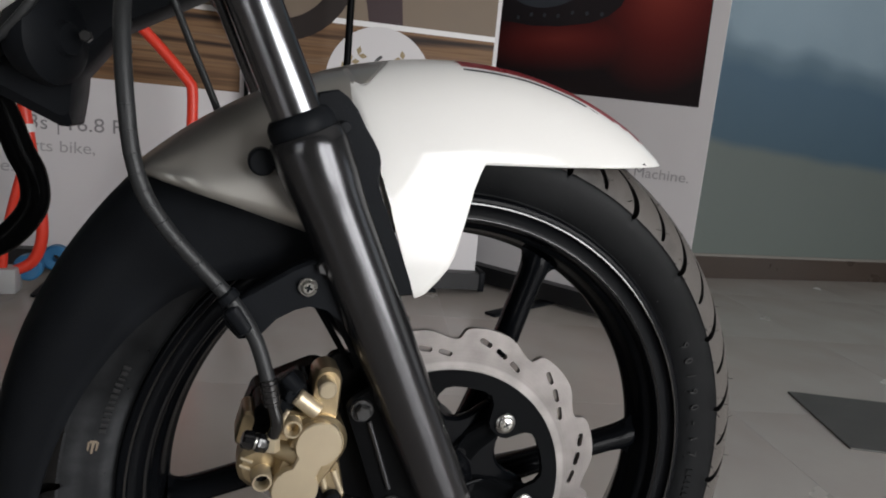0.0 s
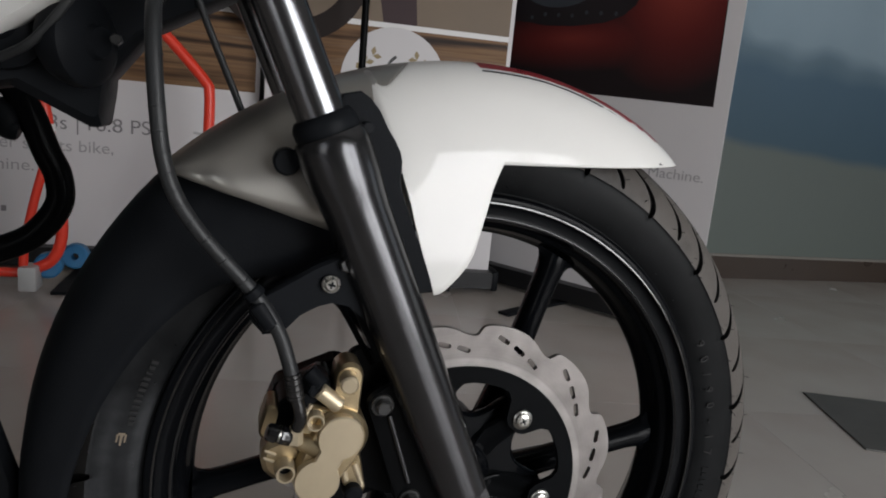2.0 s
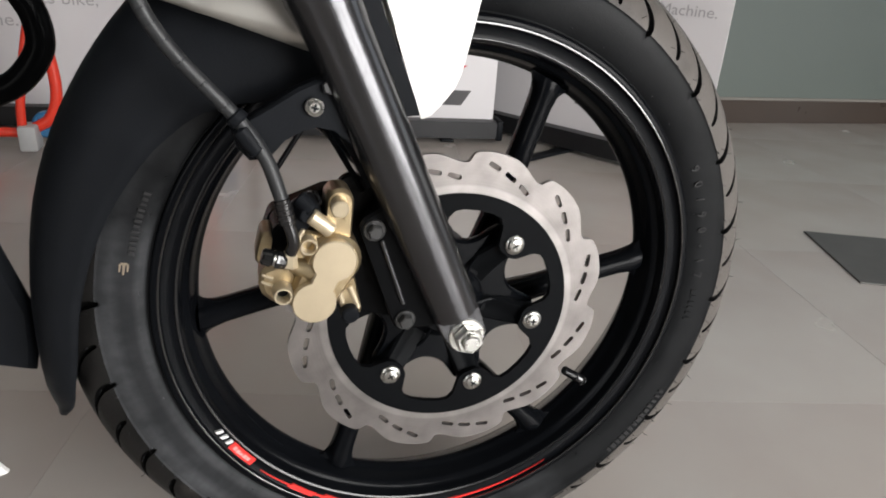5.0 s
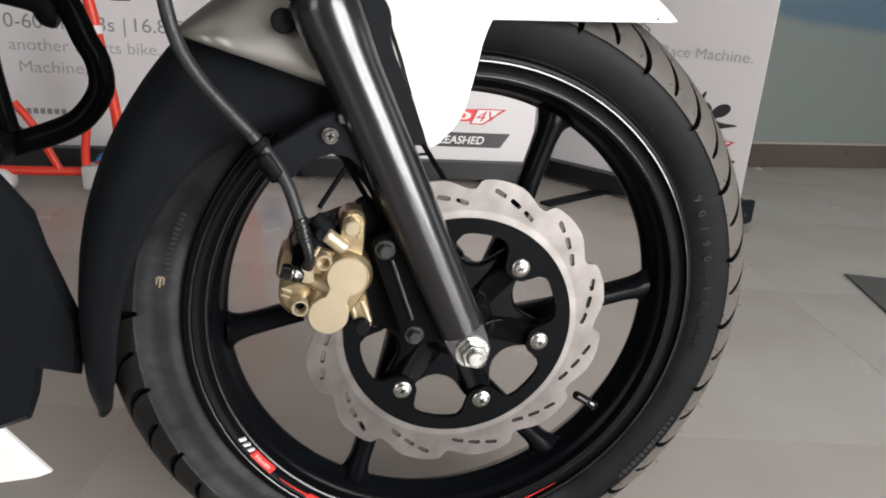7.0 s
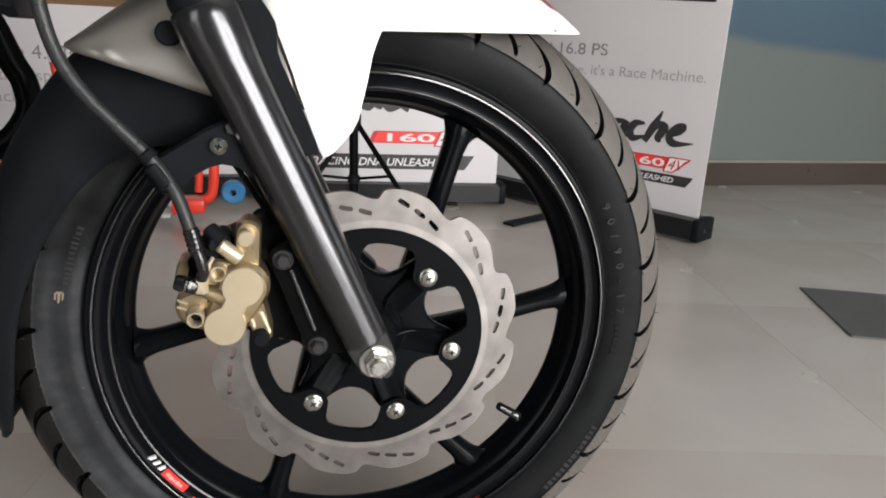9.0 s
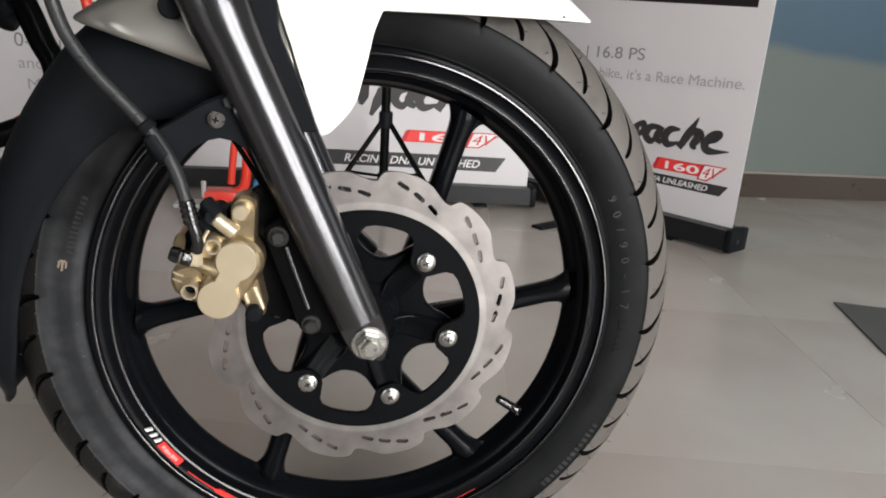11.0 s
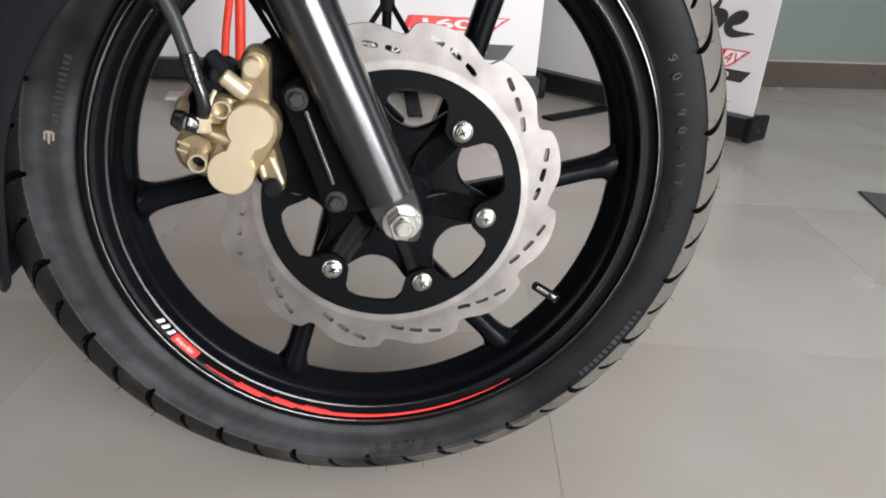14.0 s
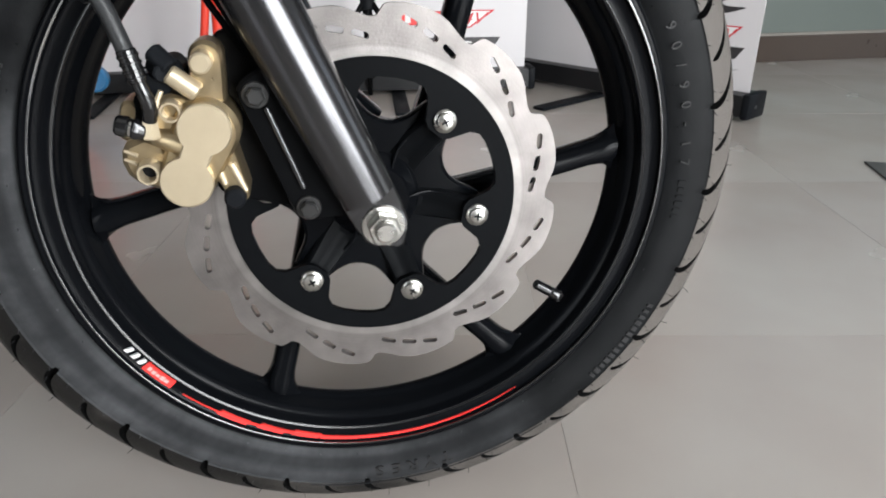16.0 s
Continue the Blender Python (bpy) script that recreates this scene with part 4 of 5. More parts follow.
part("pad_carrier", prism(hull((-0.1180, 0.0560, 0.0140), (-0.1370, 0.0600, 0.0090), (-0.1300, 0.0840, 0.0100), (-0.1080, 0.0980, 0.0080)), -0.0240, 0.0120, 0.002), BLACK_METAL, caliper, "black pad carrier")
lump = prism([(-0.1462, 0.0655), (-0.1494, 0.0605), (-0.1506, 0.0535), (-0.1486, 0.0455), (-0.1432, 0.0398), (-0.1340, 0.0355), (-0.1250, 0.0335), (-0.1200, 0.0500), (-0.1250, 0.0640), (-0.1350, 0.0690)], -0.0345, -0.0080, 0.0036)
part("caliper_shoulder", lump, GOLD, caliper)
for x0, z0, x1, z1 in ((-0.1480, 0.0612, -0.1405, 0.0578), (-0.1488, 0.0560, -0.1415, 0.0527)):
    part("caliper_fin", rod((x0, -0.0338, z0), (x1, -0.0350, z1), 0.0011, 0.0013, segs=10, bevel=0.0004), GOLD_FACE, caliper)
part("caliper_shoulder", prism(hull((-0.1165, 0.0850, 0.0078), (-0.1040, 0.0780, 0.0110), (-0.1250, 0.0700, 0.0060)), -0.0380, -0.0140, 0.0020), GOLD, caliper)
part("caliper_half", prism(hull((-0.0960, 0.0930, 0.0130), (-0.1160, 0.0430, 0.0150), (-0.1400, 0.0600, 0.0100), (-0.1320, 0.0840, 0.0090)), 0.0085, 0.0330, 0.003), BLACK_METAL, caliper)
part("caliper_half", prism(hull((-0.1465, 0.0690, 0.0050), (-0.1425, 0.0830, 0.0050)), -0.0240, 0.0040, 0.002), GOLD, caliper)
for x, z, r in ((-0.1348, 0.0490, 0.0066), (-0.1160, 0.0840, 0.0062)):
    bore = part("pin_bore", lathe([(r * 0.68, -0.0330), (r * 0.68, -0.0450), (r * 0.76, -0.0464), (r * 0.92, -0.0464), (r, -0.0450), (r * 1.12, -0.0300)], 28), GOLD_FACE, caliper)
    bore.location = (x, 0, z)
    part("bore_plug", rod((x, -0.0290, z), (x, -0.0365, z), r * 0.70, segs=20), PLASTIC, caliper)
part("guide_pin", rod((-0.0942, -0.030, 0.1110), (-0.0950, -0.0490, 0.1100), 0.0060, bevel=0.0012), GOLD_FACE, caliper)
part("caliper_boss", rod((-0.1140, -0.0400, 0.1050), (-0.1000, -0.0390, 0.0925), 0.0056, 0.0060, bevel=0.0012), GOLD_FACE, caliper)
part("caliper_boss", rod((-0.1280, -0.0425, 0.0815), (-0.1290, -0.0425, 0.0690), 0.0044, 0.0054, segs=6, bevel=0.0009), GOLD_FACE, caliper)
part("caliper_boss", rod((-0.1290, -0.0385, 0.0700), (-0.1085, -0.0360, 0.0610), 0.0050, 0.0100, bevel=0.0012), GOLD, caliper)
nipple = rod((-0.1472, -0.0420, 0.0790), (-0.1398, -0.0420, 0.0764), 0.0058, 0.0064, bevel=0.0014)
join(nipple, rod((-0.1386, -0.0420, 0.0760), (-0.1310, -0.0420, 0.0734), 0.0066, 0.0060, segs=8, bevel=0.0010))
part("bleed_nipple", nipple, GLOSS_BLACK, caliper, "black rubber bleed nipple cap")
part("nipple_ring", rod((-0.1398, -0.0420, 0.0764), (-0.1386, -0.0420, 0.0760), 0.0056), ZINC, caliper)
clutter = rod((-0.1210, -0.0360, 0.1170), (-0.1120, -0.0400, 0.1075), 0.0058, bevel=0.0012)
join(clutter, rod((-0.1225, -0.0300, 0.1080), (-0.1160, -0.0430, 0.1050), 0.0054, segs=8, bevel=0.0010))
join(clutter, prism(hull((-0.1240, 0.0960, 0.0080), (-0.1130, 0.1060, 0.0070)), -0.036, -0.014, 0.0015))
part("pin_boot", clutter, PLASTIC, caliper, "black rubber boots behind the caliper")
clip = tube([(-0.1190, -0.0425, 0.0960), (-0.1225, -0.0430, 0.0880), (-0.1185, -0.0425, 0.0780)], 0.0016, segs=8)
part("pad_clip", clip, GOLD_FACE, caliper)

# -- brake hose with its clamp
HOSE_PATH = [(-0.190, 0.110, 0.440), (-0.206, 0.075, 0.400), (-0.2115, 0.020, 0.366), (-0.2125, -0.025, 0.336), (-0.2100, -0.042, 0.286), (-0.2050, -0.042, 0.244), (-0.1900, -0.042, 0.213), (-0.1550, -0.040, 0.170), (-0.1400, -0.043, 0.145), (-0.1318, -0.0465, 0.118)]
hose = part("brake_hose", tube(HOSE_PATH, 0.0047, segs=18), HOSE, bike, "ribbed black rubber brake hose")
rings = bmesh.new()
path = smooth_path(HOSE_PATH[3:8], 10)
for k in range(2, len(path) - 1, 3):
    d = (path[k + 1] - path[k - 1]).normalized()
    join(rings, rod(path[k] - d * 0.0006, path[k] + d * 0.0006, 0.0049, segs=16, bevel=0.0003))
part("hose_ribs", rings, HOSE, hose)
boot = rod((-0.2112, 0.030, 0.372), (-0.2122, -0.012, 0.345), 0.0068, 0.0064, bevel=0.0012)
part("hose_boot", boot, GLOSS_BLACK, hose)
ferrule = rod((-0.1320, -0.0465, 0.1200), (-0.1288, -0.0470, 0.1020), 0.0054, segs=20, bevel=0.0008)
for z in (0.1165, 0.1125, 0.1085, 0.1045):
    join(ferrule, rod((-0.1319 + (0.119 - z) * 0.17, -0.0467, z + 0.0009), (-0.1316 + (0.119 - z) * 0.17, -0.0467, z - 0.0009), 0.0060, segs=20, bevel=0.0004))
join(ferrule, tube([(-0.1288, -0.0470, 0.1030), (-0.1266, -0.0470, 0.0940), (-0.1262, -0.0455, 0.0870), (-0.1280, -0.0430, 0.0800)], 0.0042, segs=14))
part("hose_ferrule", ferrule, GLOSS_BLACK, hose, "crimped black hose end")
bracket = part("hose_bracket", prism([(-0.0830, 0.2000), (-0.1021, 0.1948), (-0.1179, 0.1885), (-0.1420, 0.1741), (-0.1560, 0.1665), (-0.1592, 0.1610), (-0.1574, 0.1520), (-0.1500, 0.1430), (-0.1400, 0.1437), (-0.1298, 0.1553), (-0.1176, 0.1632), (-0.1056, 0.1654), (-0.0939, 0.1615), (-0.0843, 0.1524), (-0.0767, 0.1398), (-0.0665, 0.1180), (-0.0600, 0.1200), (-0.0700, 0.1500)], -0.0390, -0.0240, 0.0024), PLASTIC, bike, "black plastic hose bracket bolted to the fork")
part("hose_clamp", rod((-0.1545, -0.0402, 0.1650), (-0.1440, -0.0420, 0.1490), 0.0062, 0.0060, bevel=0.0016), PLASTIC, bracket)
part("hose_clamp", rod((-0.1580, -0.0400, 0.1735), (-0.1535, -0.0405, 0.1685), 0.0064, 0.0068, bevel=0.0012), PLASTIC, bracket)
screw = rod((-0.1085, -0.0400, 0.1770), (-0.1085, -0.0430, 0.1770), 0.0060, segs=24, bevel=0.0006)
join(screw, rod((-0.1085, -0.0428, 0.1770), (-0.1085, -0.0450, 0.1770), 0.0048, 0.0040, segs=24, bevel=0.0007))
part("clamp_screw", screw, ZINC, bracket, "bright cross-head screw")
cross = box(-0.0024, 0.0024, -0.0456, -0.0440, -0.0007, 0.0007)
join(cross, box(-0.0007, 0.0007, -0.0455, -0.0440, -0.0024, 0.0024))
cross.transform(Matrix.Translation((-0.1085, 0, 0.1770)) @ Matrix.Rotation(radians(15), 4, "Y"))
part("screw_cross", cross, PLASTIC, bracket, smooth=False)
upper = rod((-0.0985, -0.0390, 0.1890), (-0.0985, -0.0440, 0.1895), 0.0050, segs=6, bevel=0.0008)
part("bracket_nut", upper, DARK_STEEL, bracket)
part("wire_stay", tube([(-0.1037, -0.0150, 0.1649), (-0.0880, -0.0140, 0.1370), (-0.0740, -0.0130, 0.1110)], 0.0022, segs=8), BLACK_METAL, bike)
part("fork_gusset", prism([(-0.098, 0.168), (-0.082, 0.168), (-0.064, 0.120), (-0.073, 0.117)], -0.030, -0.022, 0.0008), BLACK_METAL, bike)

# -- mudguard
def shell(name, mat, angles, edge, crown, side, label="", thick=0.0025, steps=16, pw=0.8, pr=0.75):
    """A curved guard over the tyre: at each angle it runs from the near edge over the crown to the far edge."""
    rows = []
    for a in angles:
        re, rc, ye = edge(a), crown(a), side(a)
        row = []
        for k in range(2 * steps + 1):
            t = -1 + k / steps
            e = 90 * (1 - abs(t))
            y = YC + math.copysign((YC - ye) * math.cos(radians(e)) ** pw, t) if t else YC
            r = re + (rc - re) * math.sin(radians(e)) ** pr
            x, z = polar(r, a)
            row.append((x, y, z))
        rows.append(row)
    bm = bmesh.new()
    grid(bm, rows)
    ob = part(name, bm, mat, bike, label)
    m = ob.modifiers.new("thickness", "SOLIDIFY")
    m.thickness, m.offset = thick, 1
    return ob


def curve(points):
    xs, ys = zip(*points)
    return lambda a: float(np.interp(a, xs, ys))


lobe = curve([(87.6, 0.2556), (88.2, 0.2500), (89.0, 0.2420), (90, 0.2240), (91.2, 0.2070), (92.9, 0.1885), (94, 0.1845), (96, 0.1780), (98, 0.1730), (99.7, 0.1696), (101, 0.1684), (102.3, 0.1683), (102.8, 0.178), (103.3, 0.2028), (103.75, 0.2327), (104.0, 0.2574), (104.3, 0.275), (105.3, 0.298), (106.5, 0.312)])
front_edge = lambda a: min(0.2555 / math.sin(radians(a)), CROWN(a) - 0.0012) if a < 87.6 else lobe(a)
CROWN = curve([(51.2, 0.3250), (54, 0.3255), (60, 0.3265), (80, 0.327), (106, 0.324)])
WIDTH = curve([(51.2, 0.016), (54, 0.034), (58, 0.049), (64, 0.062), (72, 0.0705), (80, 0.0745), (88, 0.0765), (95, 0.0790), (104.2, 0.0800), (105.3, 0.0740), (106.5, 0.0600)])


def fender_y(r, a):
    """Half-width of the mudguard at a radius and an angle: round at the crown, then nearly upright."""
    t = max(0.0, (CROWN(a) - r) / (CROWN(a) - 0.226))
    f = 1.045 * math.sqrt(max(0.0, 1 - (1 - min(t, 1.0)) ** 2.5)) + 0.03 * max(0.0, t - 1)
    return WIDTH(a) * f


SEAM = curve([(0.286, 107.0), (0.298, 105.2), (0.308, 103.0), (0.316, 100.6), (0.322, 98.6), (0.3265, 97.0)])


def guard_point(a, u, sign):
    """A point of the mudguard at an angle, u from crown (0) to edge (1)."""
    r = CROWN(a) - (CROWN(a) - front_edge(a)) * u ** 1.8
    x, z = polar(r, a)
    return (x, YC + sign * fender_y(r, a), z), r


ANGLES = [52.05, 52.3, 52.8, 54, 56, 58, 61, 64, 67, 70, 73, 76, 79, 82, 85, 87.4, 87.7, 88, 88.4, 89.2, 90, 91, 92.5, 94, 95.8, 97.5, 99, 99.7, 100.5, 101.3, 102, 102.3, 102.5, 102.8, 103.0, 103.3, 103.6, 103.8, 104.0, 104.3, 104.8, 105.3, 106.0, 106.5]
nose, tail = [[] for a in ANGLES], []
for k in range(-44, 45):
    u, sign = abs(k) / 44, -1 if k < 0 else 1
    seam = min(106.5, SEAM(guard_point(101.0, u, sign)[1]))
    for row, a in zip(nose, ANGLES):
        row.append(guard_point(a if a < 88.4 else 88.4 + (a - 88.4) * (seam - 88.4) / 18.1, u, sign)[0])
    if seam < 106.4:
        tail.append([guard_point(seam + (106.5 - seam) * j / 12, u, sign)[0] for j in range(13)])
bm = bmesh.new()
grid(bm, nose)
fender = part("fender_front", bm, WHITE, bike, "gloss white front mudguard with a pointed nose")
bm = bmesh.new()
grid(bm, list(zip(*tail)))
for ob in (fender, part("fender_shoulder", bm, SILVER, fender, "silver-grey shoulder of the mudguard")):
    m = ob.modifiers.new("thickness", "SOLIDIFY")
    m.thickness, m.offset = 0.0025, 1
rear_edge = lambda a: min(0.3215, 0.2462 + 0.005043 * (max(a, 111) - 120) + 0.0001376 * (max(a, 111) - 120) ** 2 + 3.06e-6 * (max(a, 111) - 120) ** 3)
rear = shell("fender_rear", SILVER, [103.6, 104.5, 105.5, 107, 108.5, 110, 111.5, 113, 114.5, 116, 117, 118, 119, 120, 121, 122, 123, 124, 125, 126, 127, 128, 129, 130, 130.6, 131], rear_edge, curve([(106, 0.3235), (131, 0.3225)]), curve([(103.6, -0.0175), (107, -0.0175), (110, -0.019), (118, -0.02), (126, -0.0185), (129, -0.011), (130.2, 0.000), (131, 0.016)]), "silver-grey rear half of the front mudguard")
part("fender_plug", rod((-0.1365, 0.020, 0.2520), (-0.1365, -0.0290, 0.2520), 0.0085, bevel=0.0015), PLASTIC, rear, "black rubber plug")
flap_edge = curve([(110, 0.2), (117, 0.205), (126, 0.214), (132, 0.232), (138, 0.246), (147, 0.255), (156, 0.2615), (164, 0.2670), (173, 0.2735), (181, 0.2795), (186, 0.2865), (190, 0.2950), (192.4, 0.3030), (193.6, 0.3120)])
shell("mudguard_flap", PLASTIC, list(range(110, 189, 3)) + [190, 191, 192, 192.8, 193.6], flap_edge, curve([(110, 0.316), (128, 0.3185), (134, 0.3190), (142, 0.3170), (150, 0.3155), (159, 0.3140), (170, 0.3120), (180, 0.3130), (188, 0.3165), (193.6, 0.3180)]), curve([(110, -0.004), (150, 0.000), (180, 0.006), (189, 0.012), (193.6, 0.03)]), "matt black plastic inner mudguard flap")
for y0, y1, mat in ((0.0235, 0.0265, INK), (0.0300, 0.0470, STRIPE), (0.074, 0.086, STRIPE)):
    bm = bmesh.new()
    rows = []
    for a in np.arange(57, 90, 1.0):
        row = []
        for y in np.linspace(y0, y1, 5):
            lo, hi = front_edge(a), CROWN(a)
            for _ in range(30):
                mid = (lo + hi) / 2
                lo, hi = (mid, hi) if fender_y(mid, a) > abs(YC - y) else (lo, mid)
            x, z = polar(lo + 0.0029, a)
            row.append((x, y, z))
        rows.append(row)
    grid(bm, rows)
    part("fender_stripe", bm, mat, fender, "racing stripe on the mudguard crown")
part("fender_stay", prism([(-0.104, 0.296), (-0.0925, 0.2985), (-0.0860, 0.2945), (-0.0798, 0.2870), (-0.0742, 0.2763), (-0.0690, 0.2685), (-0.0652, 0.2615), (-0.0639, 0.2556), (-0.0640, 0.2500), (-0.0645, 0.2437), (-0.0638, 0.2385), (-0.0618, 0.2320), (-0.0570, 0.2199), (-0.0490, 0.2005), (-0.0405, 0.1770), (-0.0380, 0.1680), (-0.058, 0.167), (-0.080, 0.220), (-0.108, 0.270)], -0.0330, -0.010, 0.0012), PLASTIC, bike, "black stay between fork and mudguard")
part("stay_screw", rod((-0.0895, -0.030, 0.2760), (-0.0880, -0.0385, 0.2760), 0.0040, segs=16, bevel=0.0008), PLASTIC, bike)

# -- body parts above and behind the wheel
def panel(outline, y, bulge, thick, mat, name, label="", parent=None):
    """A softly domed panel with rounded rims."""
    bm = prism(outline, y, y + thick, min(0.008, thick * 0.4))
    if bulge:
        for v in bm.verts:
            v.co.y += bulge * (-0.19 - v.co.x)
    return part(name, bm, mat, parent or bike, label)


panel([(-0.3240, 0.3150), (-0.2150, 0.3770), (-0.1880, 0.3945), (-0.1825, 0.4000), (-0.1815, 0.4080), (-0.1860, 0.4200), (-0.24, 0.48), (-0.581, 0.52), (-0.581, 0.165)], -0.012, 0.5, 0.03, WHITE, "tank_shroud", "gloss white side shroud with a rounded lower edge")
frame_panel = panel([(-0.4200, 0.2700), (-0.3188, 0.2885), (-0.2690, 0.2622), (-0.2645, 0.2620), (-0.2618, 0.2640), (-0.2577, 0.2860), (-0.2565, 0.2972), (-0.2280, 0.3320), (-0.1720, 0.3620), (-0.1600, 0.3700), (-0.1600, 0.4700), (-0.4200, 0.4700)], 0.080, 0, 0.06, PLASTIC, "radiator_cover", "black plastic cover under the shroud")
horn = part("horn", lathe([(0.0, 0.050), (0.010, 0.050), (0.012, 0.054), (0.024, 0.056), (0.030, 0.060), (0.031, 0.068), (0.026, 0.080)], 40), PLASTIC, frame_panel, "round black horn")
horn.location = (-0.2100, 0.032, 0.3200)
horn.rotation_euler.z = radians(62)
horn = part("horn", lathe([(0.0, 0.050), (0.010, 0.050), (0.012, 0.054), (0.024, 0.056), (0.030, 0.060), (0.031, 0.068), (0.026, 0.080)], 40), PLASTIC, frame_panel, "round black horn")
horn.location = (-0.3180, 0.01, 0.3290)
part("cover_bolt", rod((-0.2440, 0.052, 0.3220), (-0.2440, 0.044, 0.3220), 0.0040, segs=6, bevel=0.0008), DARK_STEEL, frame_panel)
part("wiring", tube([(-0.315, 0.055, 0.305), (-0.290, 0.040, 0.318), (-0.262, 0.035, 0.352), (-0.236, 0.045, 0.395)], 0.0030, segs=10), HOSE, bike, "black wiring loom")
part("wiring", tube([(-0.300, 0.050, 0.345), (-0.270, 0.042, 0.360), (-0.245, 0.045, 0.380), (-0.230, 0.055, 0.420)], 0.0022, segs=10), HOSE, bike)
part("throttle_cable", tube([(-0.214, 0.080, 0.430), (-0.2070, 0.080, 0.400), (-0.1960, 0.080, 0.362), (-0.1820, 0.080, 0.325), (-0.1640, 0.080, 0.280), (-0.155, 0.085, 0.25)], 0.0027, segs=10), HOSE, bike, "thin black cable")
part("grille", box(-0.206, -0.168, 0.070, 0.0795, 0.372, 0.420, 0.001), PLASTIC, bike)
for k in range(9):
    part("grille_slat", box(-0.205, -0.169, 0.0665, 0.0705, 0.3745 + 0.005 * k, 0.3768 + 0.005 * k, 0.0005), BLACK_METAL, bike)
engine = panel([(-0.52, 0.240), (-0.400, 0.170), (-0.3592, 0.1357), (-0.3383, 0.1029), (-0.3335, 0.0739), (-0.3161, 0.0066), (-0.3200, -0.0280), (-0.3241, -0.0446), (-0.3537, -0.0364), (-0.3600, -0.0610), (-0.3700, -0.0840), (-0.3950, -0.0920), (-0.52, -0.0920)], 0.046, 0, 0.016, PLASTIC, "engine_cover", "black engine cover behind the front wheel")
panel([(-0.3665, -0.1490), (-0.3700, -0.1500), (-0.52, -0.1560), (-0.52, -0.0960), (-0.4000, -0.0965)], 0.055, 0, 0.02, WHITE, "belly_pan", "white belly pan tip")
guard = part("crash_guard", tube([(-0.470, 0.400, 0.395), (-0.425, 0.400, 0.322), (-0.4000, 0.400, 0.2810), (-0.3880, 0.400, 0.2580), (-0.3745, 0.400, 0.2180), (-0.3640, 0.400, 0.1920), (-0.3640, 0.400, 0.1600), (-0.3840, 0.400, 0.1300), (-0.4110, 0.400, 0.1120), (-0.4700, 0.400, 0.0930), (-0.52, 0.400, 0.0850)], 0.0150, segs=20), BLACK_METAL, bike, "black tubular crash guard")
part("guard_end", rod((-0.4880, 0.345, 0.0950), (-0.4880, 0.430, 0.0950), 0.0230, bevel=0.004), PLASTIC, guard)
part("guard_strut", tube([(-0.470, 0.390, 0.275), (-0.4780, 0.390, 0.200), (-0.4700, 0.390, 0.110)], 0.0110, segs=16), BLACK_METAL, guard)
part("guard_clamp", tube([(-0.3990, 0.398, 0.2400), (-0.4080, 0.398, 0.2440), (-0.4180, 0.398, 0.2600), (-0.4600, 0.398, 0.2700)], [0.010, 0.0155, 0.016, 0.014], segs=14), PLASTIC, guard)


# ---- roll-up banners along the wall ----
def print_shape(parent, outline, level, mat, name):
    """A flat printed patch on a sheet; outline of (distance from the right end, height)."""
    bm = bmesh.new()
    f = bm.faces.new([bm.verts.new((x, 0.0014 + 0.0004 * level, z)) for x, z in outline])
    bmesh.ops.triangulate(bm, faces=[f])
    me = bpy.data.meshes.new(name)
    bm.normal_update()
    bm.to_mesh(me)
    bm.free()
    me.materials.append(mat)
    ob = new(name, me)
    ob.parent = parent
    return ob


def rect(x0, x1, z0, z1, slant=0.0):
    return [(x0, z0), (x1 + slant, z0), (x1, z1), (x0 - slant, z1)]


def disc_shape(x, z, r, n=40, a0=0, a1=360):
    return [(x + r * math.cos(radians(a0 + (a1 - a0) * k / n)), z + r * math.sin(radians(a0 + (a1 - a0) * k / n))) for k in range(n)]


def glyphs(me):
    """Splits written characters into one set of faces for each character."""
    group = list(range(len(me.vertices)))

    def root(k):
        while group[k] != k:
            group[k] = group[group[k]]
            k = group[k]
        return k

    for e in me.edges:
        group[root(e.vertices[0])] = root(e.vertices[1])
    spans = {}
    for k, v in enumerate(me.vertices):
        r = root(k)
        lo, hi = spans.get(r, (9, -9))
        spans[r] = (min(lo, v.co.x), max(hi, v.co.x))
    order = sorted(spans, key=lambda r: spans[r][0])
    sets, end = [], -9
    for r in order:
        lo, hi = spans[r]
        if sets and end - lo > 0.5 * (hi - lo):
            sets[-1].add(r)
        else:
            sets.append({r})
        end = max(end, hi)
    return [[p for p in me.polygons if root(p.vertices[0]) in one] for one in sets]


def print_text(parent, text, x, z, size, level, mat, width=None, align="LEFT", shear=0.0, bold=0.0):
    """Writing on a sheet, from its left end at x, letter by letter."""
    me = letters(text, size, mat, "printed_text", 0.0, align, shear, bold)
    sx = 1.0
    if width:
        xs = [v.co.x for v in me.vertices]
        sx = width / (max(xs) - min(xs))
    m = Matrix(((-sx, 0, 0, x), (0, 0, 1, 0.0014 + 0.0004 * level), (0, 1, 0, z), (0, 0, 0, 1)))
    for faces in glyphs(me):
        used = sorted({k for p in faces for k in p.vertices})
        at = {k: n for n, k in enumerate(used)}
        one = bpy.data.meshes.new("letter")
        one.from_pydata([m @ me.vertices[k].co for k in used], [], [[at[k] for k in p.vertices] for p in faces])
        one.materials.append(mat)
        new("letter", one).parent = parent


